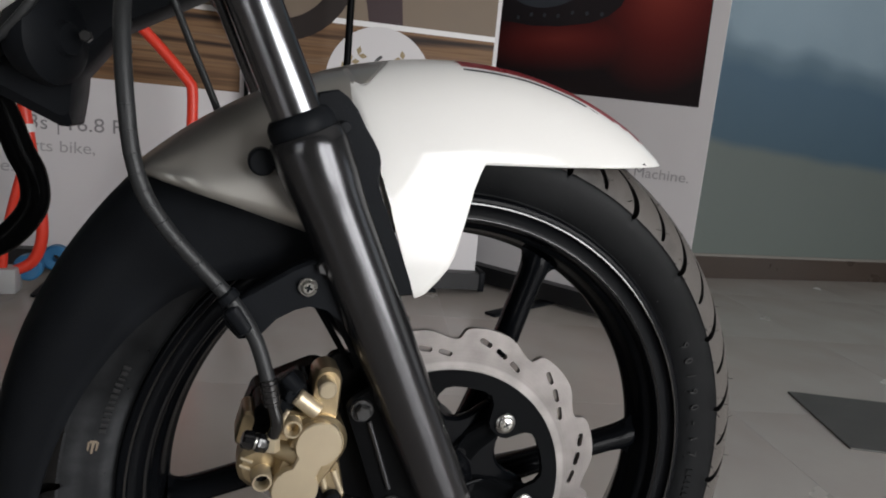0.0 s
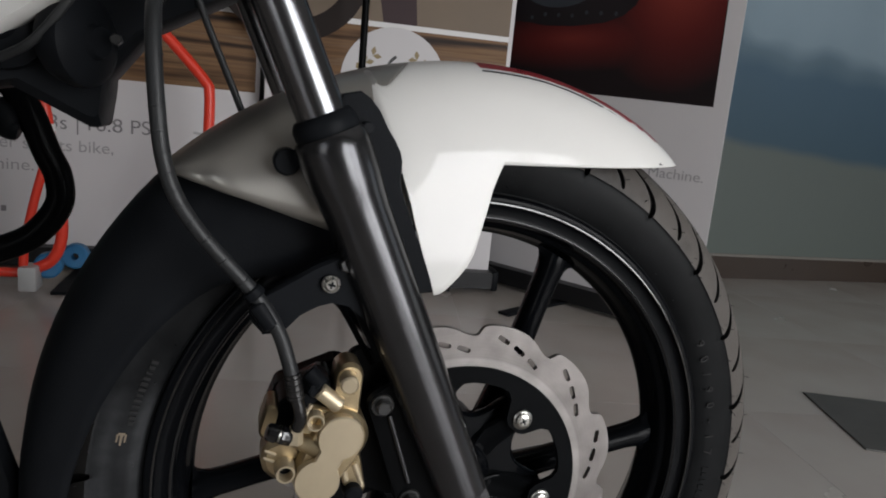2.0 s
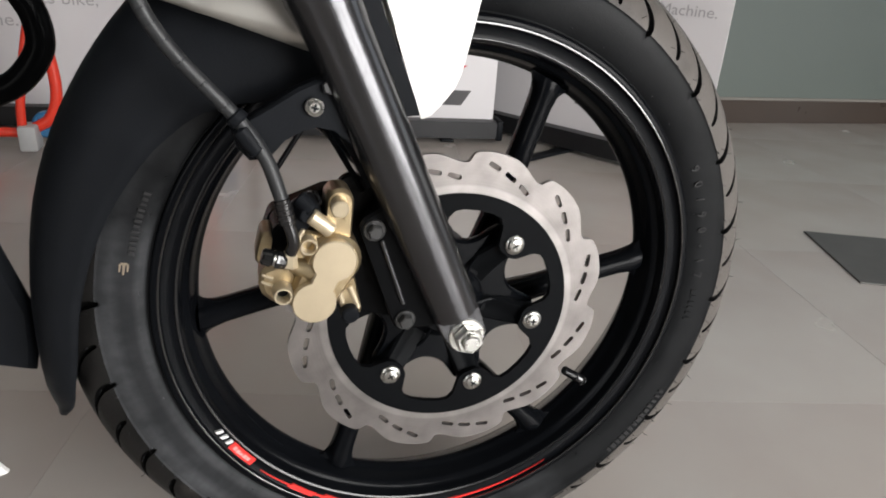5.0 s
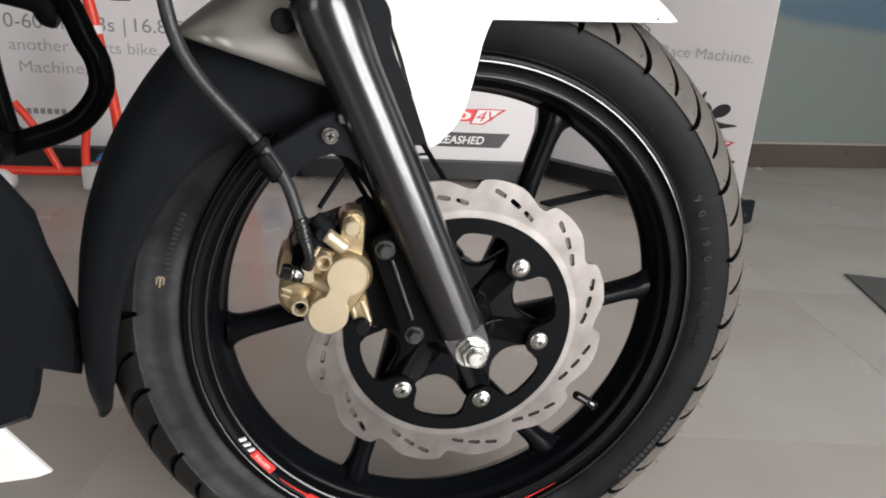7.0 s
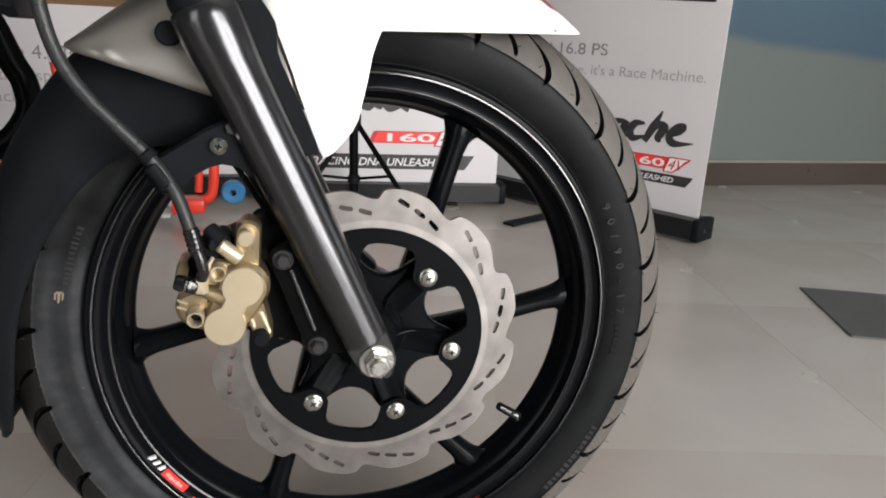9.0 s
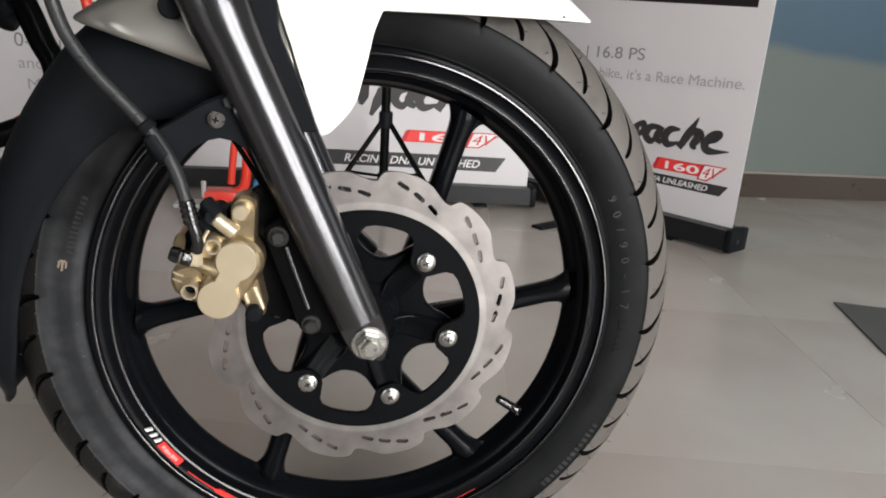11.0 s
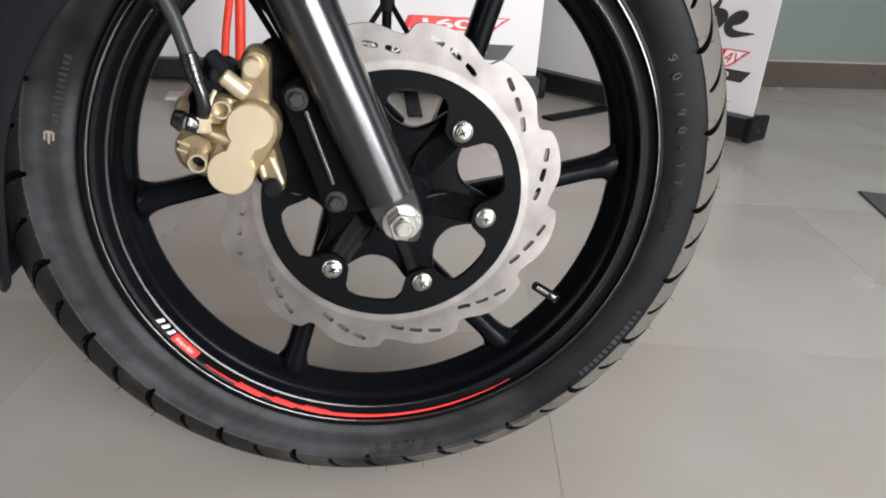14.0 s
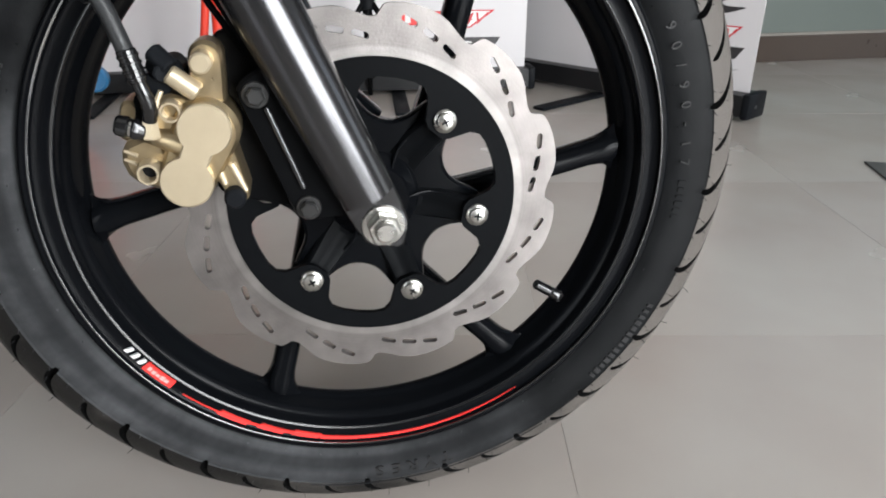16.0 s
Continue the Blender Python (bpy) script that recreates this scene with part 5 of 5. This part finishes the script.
def banner(right, left, label, lean=0.0):
    """A roll-up banner; its x runs from its right end to its left end, its y towards the room."""
    d = Vector((left[0] - right[0], left[1] - right[1], 0))
    m = Matrix.Translation((right[0], right[1], 0)) @ Matrix.Rotation(math.atan2(d.y, d.x), 4, "Z")
    ob = thing("rollup_banner", label, "banner", "roll-up banners", m)
    w = d.length
    sheet = part("sheet", box(0.016, w - 0.012, -0.001, 0.001, 0.070, 2.05), BANNER, ob, smooth=False)
    sheet.rotation_euler.x = radians(lean)
    part("base_cassette", prism([(0, 0.020), (0.006, 0.014), (w - 0.006, 0.014), (w, 0.020), (w, 0.066), (w - 0.006, 0.074), (0.006, 0.074), (0, 0.066)], -0.048, 0.048, 0.010), CASSETTE, ob, "black aluminium banner base")
    for x in (0.0, w):
        cap = part("end_cap", box(x - 0.012, x + 0.012, -0.050, 0.050, 0.008, 0.078, 0.006), PLASTIC, ob)
        part("cap_screw", rod((x + (0.0125 if x else -0.0125), 0.012, 0.042), (x + (0.0145 if x else -0.0145), 0.012, 0.042), 0.006, segs=18, bevel=0.0006), PLASTIC if x else DARK_STEEL, cap)
    for x in (w * 0.22, w * 0.53):
        part("foot", box(x - 0.022, x + 0.022, -0.05, 0.34 if x > w * 0.4 else 0.05, 0.0, 0.010, 0.003), PLASTIC, ob)
    part("top_rail", rod((0.02, 0, 2.055), (w - 0.02, 0, 2.055), 0.010), PALE_METAL, ob)
    return ob, sheet, w


def brush(sheet, points, widths, level):
    """A printed brush stroke of varying width along a bent line."""
    path = smooth_path([(x, 0, z) for x, z in points], 8)
    n = len(path)
    w = np.interp(np.linspace(0, len(widths) - 1, n), range(len(widths)), widths)
    one, two = [], []
    for i, p in enumerate(path):
        d = (path[min(i + 1, n - 1)] - path[max(i - 1, 0)]).normalized()
        c = Vector((-d.z, 0, d.x)) * (w[i] / 2)
        one.append((p + c).x)
        one.append((p + c).z)
        two.append((p - c).x)
        two.append((p - c).z)
    bm = bmesh.new()
    y = 0.0014 + 0.0004 * level
    rows = [[(one[2 * i], y, one[2 * i + 1]), (two[2 * i], y, two[2 * i + 1])] for i in range(n)]
    grid(bm, rows)
    part("brush_mark", bm, INK, sheet, smooth=False)


def brush_strokes():
    """A slanted hand-brushed mark as plain strokes: (points, widths), from 0 at its left end to 1, heights in units of its middle band."""
    return [
        ([(0.0, -0.25), (0.10, 0.02), (0.20, 0.55), (0.265, 1.10)], [0.01, 0.05, 0.10, 0.07]),
        ([(0.262, 1.10), (0.252, 0.5), (0.235, 0.0)], [0.08, 0.11, 0.05]),
        ([(0.11, 0.25), (0.19, 0.30), (0.28, 0.45)], [0.02, 0.06, 0.02]),
        ([(0.355, 0.90), (0.33, 0.2), (0.295, -0.55)], [0.09, 0.11, 0.04]),
        ([(0.335, 0.85), (0.395, 1.02), (0.405, 0.60), (0.345, 0.18)], [0.04, 0.09, 0.09, 0.05]),
        ([(0.515, 0.98), (0.45, 0.86), (0.428, 0.35), (0.47, 0.05), (0.515, 0.45)], [0.05, 0.09, 0.10, 0.08, 0.04]),
        ([(0.535, 1.02), (0.510, 0.35), (0.545, 0.0)], [0.08, 0.11, 0.04]),
        ([(0.665, 0.98), (0.60, 0.92), (0.565, 0.45), (0.592, 0.04), (0.670, 0.22)], [0.03, 0.09, 0.11, 0.09, 0.03]),
        ([(0.775, 1.80), (0.725, 0.85), (0.672, -0.08)], [0.02, 0.11, 0.08]),
        ([(0.705, 0.40), (0.755, 0.95), (0.800, 0.85), (0.765, 0.25), (0.785, 0.0)], [0.03, 0.09, 0.11, 0.10, 0.03]),
        ([(0.850, 0.45), (0.905, 0.70), (0.925, 1.02), (0.880, 0.95), (0.840, 0.40), (0.875, 0.02), (1.0, 0.14)], [0.04, 0.06, 0.08, 0.08, 0.10, 0.09, 0.01]),
    ]


def slogan_block(sheet, tip, kx, bar, badge, mark):
    """The brush mark, the number badge and the black slogan bar at the foot of a sheet; bar, badge: low and high edges; mark: left end, length, base line, band."""
    left, length, base, band = mark
    for k, (points, widths) in enumerate(brush_strokes()):
        brush(sheet, [(left - u * length, base + v * band) for u, v in points], [w * length * 0.52 for w in widths], k % 4)

    def at(points, low, high):
        return [(tip + x * kx, low + z * (high - low)) for x, z in points]

    z0, z1 = badge
    print_shape(sheet, at([(0.085, -0.05), (0.347, -0.05), (0.352, 0.1), (0.337, 0.95), (0.328, 1.05), (0.060, 1.05)], z0, z1), 0, RED_INK, "red_badge")
    print_shape(sheet, at([(0.100, 0.03), (0.336, 0.03), (0.322, 0.97), (0.100, 0.97)], z0, z1), 1, RED_DECAL, "badge_field")
    print_text(sheet, "160", tip + 0.312 * kx, z0 + 0.14 * (z1 - z0), (z1 - z0) * 0.98, 2, WHITE_INK, 0.165 * kx, bold=0.02)
    print_shape(sheet, at([(0.0, 1.12), (0.105, 1.12), (0.112, 0.95), (0.128, -0.30), (0.080, -0.32)], z0, z1), 3, RED_INK, "badge_edge")
    print_shape(sheet, at([(0.016, 1.02), (0.100, 1.02), (0.120, -0.20), (0.083, -0.20)], z0, z1), 4, WHITE_INK, "badge_field")
    print_text(sheet, "4V", tip + 0.112 * kx, z0 - 0.02 * (z1 - z0), (z1 - z0) * 1.35, 5, RED_INK, 0.085 * kx, shear=0.35)
    z0, z1 = bar
    print_shape(sheet, at([(0.014, 0.0), (0.591, 0.0), (0.607, 1.0), (-0.019, 1.0)], z0, z1), 0, INK, "slogan_bar")
    print_text(sheet, "RACING DNA UNLEASHED", tip + 0.547 * kx, z0 + 0.24 * (z1 - z0), (z1 - z0) * 0.74, 2, WHITE_INK, 0.473 * kx, shear=0.25, bold=0.015)


def workshop_picture(sheet, x0, x1, z0, z1, seed, wheel=None):
    """A brown shelf picture: planks, a plum pillar and cream panels."""
    r = random.Random(seed)
    print_shape(sheet, rect(x0, x1, z0, z1), 0, WOOD_INK, "picture")
    print_shape(sheet, rect(x0, x1, z0 + 0.245, z0 + 0.262), 2, WHITE_INK, "shelf_edge")
    print_shape(sheet, rect(x0, x1, z0 + 0.262, z0 + 0.46), 1, CREAM_INK, "panel")
    print_shape(sheet, rect(x0, x1, z0 + 0.46, z1), 1, PLUM_INK, "dark_panel")
    print_shape(sheet, rect(x0, x1, z0 + 0.56, z0 + 0.575), 2, CREAM_INK, "shelf_edge")
    m = x0 + 0.62 * (x1 - x0) * 0.5 + 0.075
    print_shape(sheet, [(m, z0 + 0.262), (m + 0.11, z0 + 0.262), (m + 0.15, z0 + 0.46), (m + 0.02, z0 + 0.46)], 2, PLUM_INK, "pillar")
    if wheel:
        wx, wz = wheel
        print_shape(sheet, disc_shape(wx, wz, 0.250), 3, TYRE_INK, "wheel_tyre")
        print_shape(sheet, disc_shape(wx, wz, 0.182), 4, CREAM_INK, "wheel_rim")
        for k in range(6):
            a = 60 * k + 20
            c, s = math.cos(radians(a)), math.sin(radians(a))
            print_shape(sheet, [(wx + 0.04 * c - 0.007 * s, wz + 0.04 * s + 0.007 * c), (wx + 0.18 * c - 0.005 * s, wz + 0.18 * s + 0.005 * c), (wx + 0.18 * c + 0.005 * s, wz + 0.18 * s - 0.005 * c), (wx + 0.04 * c + 0.007 * s, wz + 0.04 * s - 0.007 * c)], 5, TYRE_INK, "wheel_spoke")
        print_shape(sheet, disc_shape(wx, wz, 0.075), 6, GREY_INK, "wheel_disc")
        print_shape(sheet, disc_shape(wx, wz, 0.045), 7, TYRE_INK, "wheel_hub")


# the angled banner with the dark picture
ban, sheet, w = banner((1.165, 1.205), (0.712, 1.982), "white roll-up banner with a dark red motorcycle picture")
print_shape(sheet, [(0.062, 0.690), (0.842, 0.728), (0.842, 2.0), (0.085, 2.0)], 0, NIGHT_INK, "picture")
print_shape(sheet, [(0.066, 0.695), (0.838, 0.733), (0.838, 1.40), (0.075, 1.40)], 1, EMBER_INK, "red_floor")
print_shape(sheet, [(0.335, 1.03), (0.355, 0.985), (0.395, 0.955), (0.46, 0.936), (0.58, 0.928), (0.69, 0.933), (0.76, 0.945), (0.838, 0.955), (0.838, 1.9), (0.285, 1.9), (0.285, 1.20), (0.300, 1.11), (0.315, 1.07)], 2, NIGHT_INK, "wheel_shadow")
print_shape(sheet, disc_shape(0.64, 1.27, 0.28, 48), 3, SLATE_INK, "engine_case")
print_shape(sheet, disc_shape(0.70, 1.22, 0.185, 48), 4, NIGHT_INK, "engine_cover")
print_shape(sheet, disc_shape(0.415, 1.245, 0.055, 32), 5, GREY_INK, "engine_cap")
for k in range(3):
    print_shape(sheet, rect(0.725 + 0.03 * k, 0.747 + 0.03 * k, 1.197, 1.237, 0.004), 6, GREY_INK, "case_mark")
for k in range(7):
    x = 0.42 + 0.055 * k
    print_shape(sheet, disc_shape(x, 0.962 + 0.004 * (k % 3), 0.007, 12), 5, SLATE_INK, "case_bolt")
print_text(sheet, "4.73s | 16.8 PS", 0.800, 0.532, 0.052, 1, GREY_INK, 0.400)
print_text(sheet, "sports bike, it's a Race Machine.", 0.714, 0.470, 0.044, 1, PALE_INK, 0.655)
slogan_block(sheet, 0.064, 0.705, (0.158, 0.190), (0.206, 0.240), (0.567, 0.500, 0.284, 0.052))

# the middle banner, behind the wheel
ban, sheet, w = banner((0.700, 1.755), (-0.120, 1.835), "white roll-up banner with brown picture, award badge and red print")
workshop_picture(sheet, 0.03, 0.79, 0.610, 2.0, 3, (0.745, 1.03))
print_shape(sheet, disc_shape(0.405, 0.688, 0.172, 56), 8, BANNER, "award_badge")
print_text(sheet, "6", 0.437, 0.700, 0.105, 10, INK, None)
for s in (-1, 1):
    for k in range(6):
        a = radians(-28 + 16 * k)
        lx, lz = 0.405 + s * 0.118 * math.cos(a), 0.672 + 0.118 * math.sin(a)
        for q in (-1, 1):
            t = a + q * 0.75 + math.pi / 2
            dx, dz = s * 0.030 * math.cos(t), 0.030 * math.sin(t)
            print_shape(sheet, [(lx, lz), (lx + dx * 0.5 - dz * 0.3, lz + dz * 0.5 + dx * 0.3), (lx + dx, lz + dz), (lx + dx * 0.5 + dz * 0.3, lz + dz * 0.5 - dx * 0.3)], 9, OCHRE_INK, "laurel_leaf")
print_text(sheet, "0-60 in 4.73s | 16.8 PS", 0.700, 0.500, 0.062, 1, GREY_INK, 0.52)
slogan_block(sheet, 0.119, 1.0, (0.119, 0.170), (0.211, 0.249), (0.755, 0.600, 0.326, 0.062))

# the wide banner behind the red stand
ban, sheet, w = banner((-0.105, 1.935), (-1.120, 1.950), "wide white roll-up banner with brown picture above grey print")
workshop_picture(sheet, 0.03, 0.985, 0.612, 2.0, 8)
print_text(sheet, "0-60 in 4.73s", 0.916, 0.444, 0.062, 1, GREY_INK, 0.322)
print_text(sheet, "|", 0.570, 0.444, 0.062, 1, GREY_INK)
print_text(sheet, "16.8 PS", 0.545, 0.446, 0.062, 1, GREY_INK, 0.182)
print_text(sheet, "another sports bike,", 0.910, 0.376, 0.052, 1, PALE_INK, 0.450)
print_text(sheet, "Machine.", 0.890, 0.308, 0.052, 1, PALE_INK, 0.200)
for k in range(6):
    print_shape(sheet, rect(0.765 + 0.021 * k, 0.780 + 0.021 * k, 0.176, 0.194), 1, GREY_INK, "web_line")


# ---- red paddock stand ----
def on_stand(x, z, y=1.600):
    return (x, y, z)


stand = thing("paddock_stand", "red tubular paddock stand with blue castors beside the banners", "stand")
part("upright", tube([on_stand(-0.50, 0.86), on_stand(-0.39, 0.748), on_stand(-0.345, 0.703), on_stand(-0.277, 0.628), on_stand(-0.263, 0.592), on_stand(-0.262, 0.46), on_stand(-0.256, 0.30), on_stand(-0.262, 0.18), on_stand(-0.268, 0.10), on_stand(-0.282, 0.066), on_stand(-0.33, 0.052)], 0.0150, segs=18), RED, stand, "bent red steel tube")
part("upright", tube([on_stand(-0.262, 0.44, 1.57), on_stand(-0.280, 0.30, 1.57), on_stand(-0.297, 0.20, 1.57), on_stand(-0.308, 0.09, 1.57)], 0.0110, segs=16), RED, stand)
part("foot_plate", box(-0.385, -0.290, 1.54, 1.62, 0.030, 0.070, 0.006), RED, stand)
part("foot_pad", box(-0.470, -0.385, 1.52, 1.60, 0.022, 0.034, 0.004), PALE_METAL, stand)
part("pin", rod((-0.385, 1.55, 0.10), (-0.385, 1.55, 0.05), 0.008, segs=12, bevel=0.001), PALE_METAL, stand)
part("sleeve", rod((-0.262, 1.60, 0.485), (-0.262, 1.60, 0.465), 0.019, segs=20, bevel=0.002), PALE_METAL, stand, "bare metal sleeve clamp")
part("clamp_lever", rod((-0.302, 1.590, 0.482), (-0.225, 1.590, 0.470), 0.0035, segs=10), PALE_METAL, stand)
part("upright", tube([on_stand(-0.715, 0.72), on_stand(-0.690, 0.60), on_stand(-0.672, 0.50), on_stand(-0.662, 0.42), on_stand(-0.645, 0.30), on_stand(-0.636, 0.205), on_stand(-0.642, 0.145), on_stand(-0.664, 0.100), on_stand(-0.705, 0.075)], 0.0150, segs=18), RED, stand, "bent red steel tube")
part("sleeve", rod((-0.6675, 1.60, 0.474), (-0.6655, 1.60, 0.452), 0.0175, segs=20, bevel=0.002), WHITE_INK, stand, "white tape band")
part("brace", tube([on_stand(-0.664, 0.40, 1.58), on_stand(-0.700, 0.26, 1.58), on_stand(-0.722, 0.15, 1.58), on_stand(-0.728, 0.08, 1.58)], 0.0115, segs=16), RED, stand)
part("base_tube", tube([on_stand(-1.02, 0.070, 1.60), on_stand(-0.86, 0.066, 1.60), on_stand(-0.70, 0.064, 1.60)], 0.013, segs=16), RED, stand)
part("base_tube", tube([on_stand(-0.90, 0.26, 1.60), on_stand(-0.86, 0.20, 1.60), on_stand(-0.80, 0.06, 1.60)], 0.011, segs=16), RED, stand)
part("foot_pad", box(-0.735, -0.690, 1.55, 1.62, 0.022, 0.090, 0.006), PALE_METAL, stand, "pale metal foot bracket")
for x, y, z in ((-0.212, 1.63, 0.062), (-0.615, 1.66, 0.125), (-0.675, 1.62, 0.105)):
    wheel = part("castor", lathe([(0.010, -0.016), (0.030, -0.018), (0.036, -0.013), (0.036, 0.013), (0.030, 0.018), (0.010, 0.016)], 28), BLUE, stand, "blue plastic castor wheel")
    wheel.location = (x, y, z - 0.022)
    if x > -0.3:
        wheel.location.z = 0.076
hub = part("castor", lathe([(0.0, -0.020), (0.030, -0.020), (0.034, -0.014), (0.034, 0.014), (0.030, 0.020), (0.0, 0.020)], 28), WHITE_INK, stand, "white plastic roller")
hub.location = (-0.955, 1.60, 0.040)

# ---- black tripod sign stand ----
tripod = thing("sign_stand", "black metal tripod stand holding a pale pointed sign", "stand")
TX, TY = 0.150, 1.52
part("pole", rod((TX - 0.002, TY, 0.36), (TX - 0.004, TY, 1.10), 0.0105, segs=16), BLACK_METAL, tripod)
part("pole", rod((TX, TY, 0.10), (TX - 0.002, TY, 0.46), 0.0140, segs=18, bevel=0.002), BLACK_METAL, tripod)
part("collar", rod((TX, TY, 0.285), (TX, TY, 0.335), 0.021, segs=16, bevel=0.003), PLASTIC, tripod)
part("collar", rod((TX, TY, 0.125), (TX, TY, 0.150), 0.019, segs=16, bevel=0.003), PLASTIC, tripod)
for a in (-35, 85, 205):
    c, s = math.cos(radians(a)), math.sin(radians(a))
    part("leg", rod((TX + 0.012 * c, TY + 0.012 * s, 0.305), (TX + 0.245 * c, TY + 0.245 * s, 0.004), 0.0080, segs=12), BLACK_METAL, tripod)
    part("brace", rod((TX + 0.012 * c, TY + 0.012 * s, 0.140), (TX + 0.125 * c, TY + 0.125 * s, 0.160), 0.0045, segs=10), BLACK_METAL, tripod)
part("sign", prism([(TX - 0.030, 1.09), (TX - 0.002, 0.968), (TX + 0.055, 1.010), (TX + 0.150, 1.105), (TX + 0.200, 1.30), (TX - 0.05, 1.30)], TY - 0.022, TY - 0.012, 0.002), PALE_METAL, tripod, "pale grey pointed sign panel")

# ---- mat and floor tiles ----
m1, m2 = Vector((1.184, 0.806)), Vector((1.073, 0.524))
edge = (m2 - m1).normalized()
side = Vector((-edge.y, edge.x))
rubber_mat = tagged(part("floor_mat", box(0, 0.305, 0, 0.62, 0.0, 0.004, 0.0012), MAT, None, smooth=False), "thin dark grey rubber mat lying on the tiles", "mat")
rubber_mat.matrix_world = Matrix.Translation((m1.x, m1.y, 0)) @ Matrix.Rotation(math.atan2(edge.y, edge.x), 4, "Z")

TILE_SIZE, TILE_TURN, CORNER = 0.60, radians(-12), Vector((0.230, 0.262))
half_tile = TILE_SIZE / 2 - 0.0004
tb = box(-half_tile, half_tile, -half_tile, half_tile, -0.009, 0.0)
tile_mesh = bpy.data.meshes.new("tile")
tb.to_mesh(tile_mesh)
tb.free()
tile_mesh.materials.append(TILE)
cu, cv = Vector((math.cos(TILE_TURN), math.sin(TILE_TURN))), Vector((-math.sin(TILE_TURN), math.cos(TILE_TURN)))
for i in range(-12, 12):
    for j in range(-12, 12):
        c = CORNER + cu * (i + 0.5) * TILE_SIZE + cv * (j + 0.5) * TILE_SIZE
        if not (-4.95 < c.x < 4.65 and -2.65 < c.y < YN + 0.45):
            continue
        m = Matrix.Translation((c.x, c.y, 0)) @ Matrix.Rotation(TILE_TURN, 4, "Z")
        inside = all(-4.5 <= (m @ v.co).x <= 4.2 and -2.2 <= (m @ v.co).y <= YN for v in tile_mesh.vertices)
        mesh = tile_mesh
        if not inside:
            tb = bmesh.new()
            tb.from_mesh(tile_mesh)
            tb.transform(m)
            for spot, way in (((-4.5, 0, 0), (-1, 0, 0)), ((4.2, 0, 0), (1, 0, 0)), ((0, -2.2, 0), (0, -1, 0)), ((0, YN, 0), (0, 1, 0))):
                bmesh.ops.bisect_plane(tb, geom=tb.verts[:] + tb.edges[:] + tb.faces[:], plane_co=spot, plane_no=way, clear_outer=True)
            tb.transform(m.inverted())
            mesh = bpy.data.meshes.new("tile")
            tb.to_mesh(mesh)
            tb.free()
            mesh.materials.append(TILE)
            if not mesh.polygons:
                continue
        ob = new("tile", mesh)
        ob.parent = floor
        ob.location, ob.rotation_euler.z = (c.x, c.y, 0.0), TILE_TURN
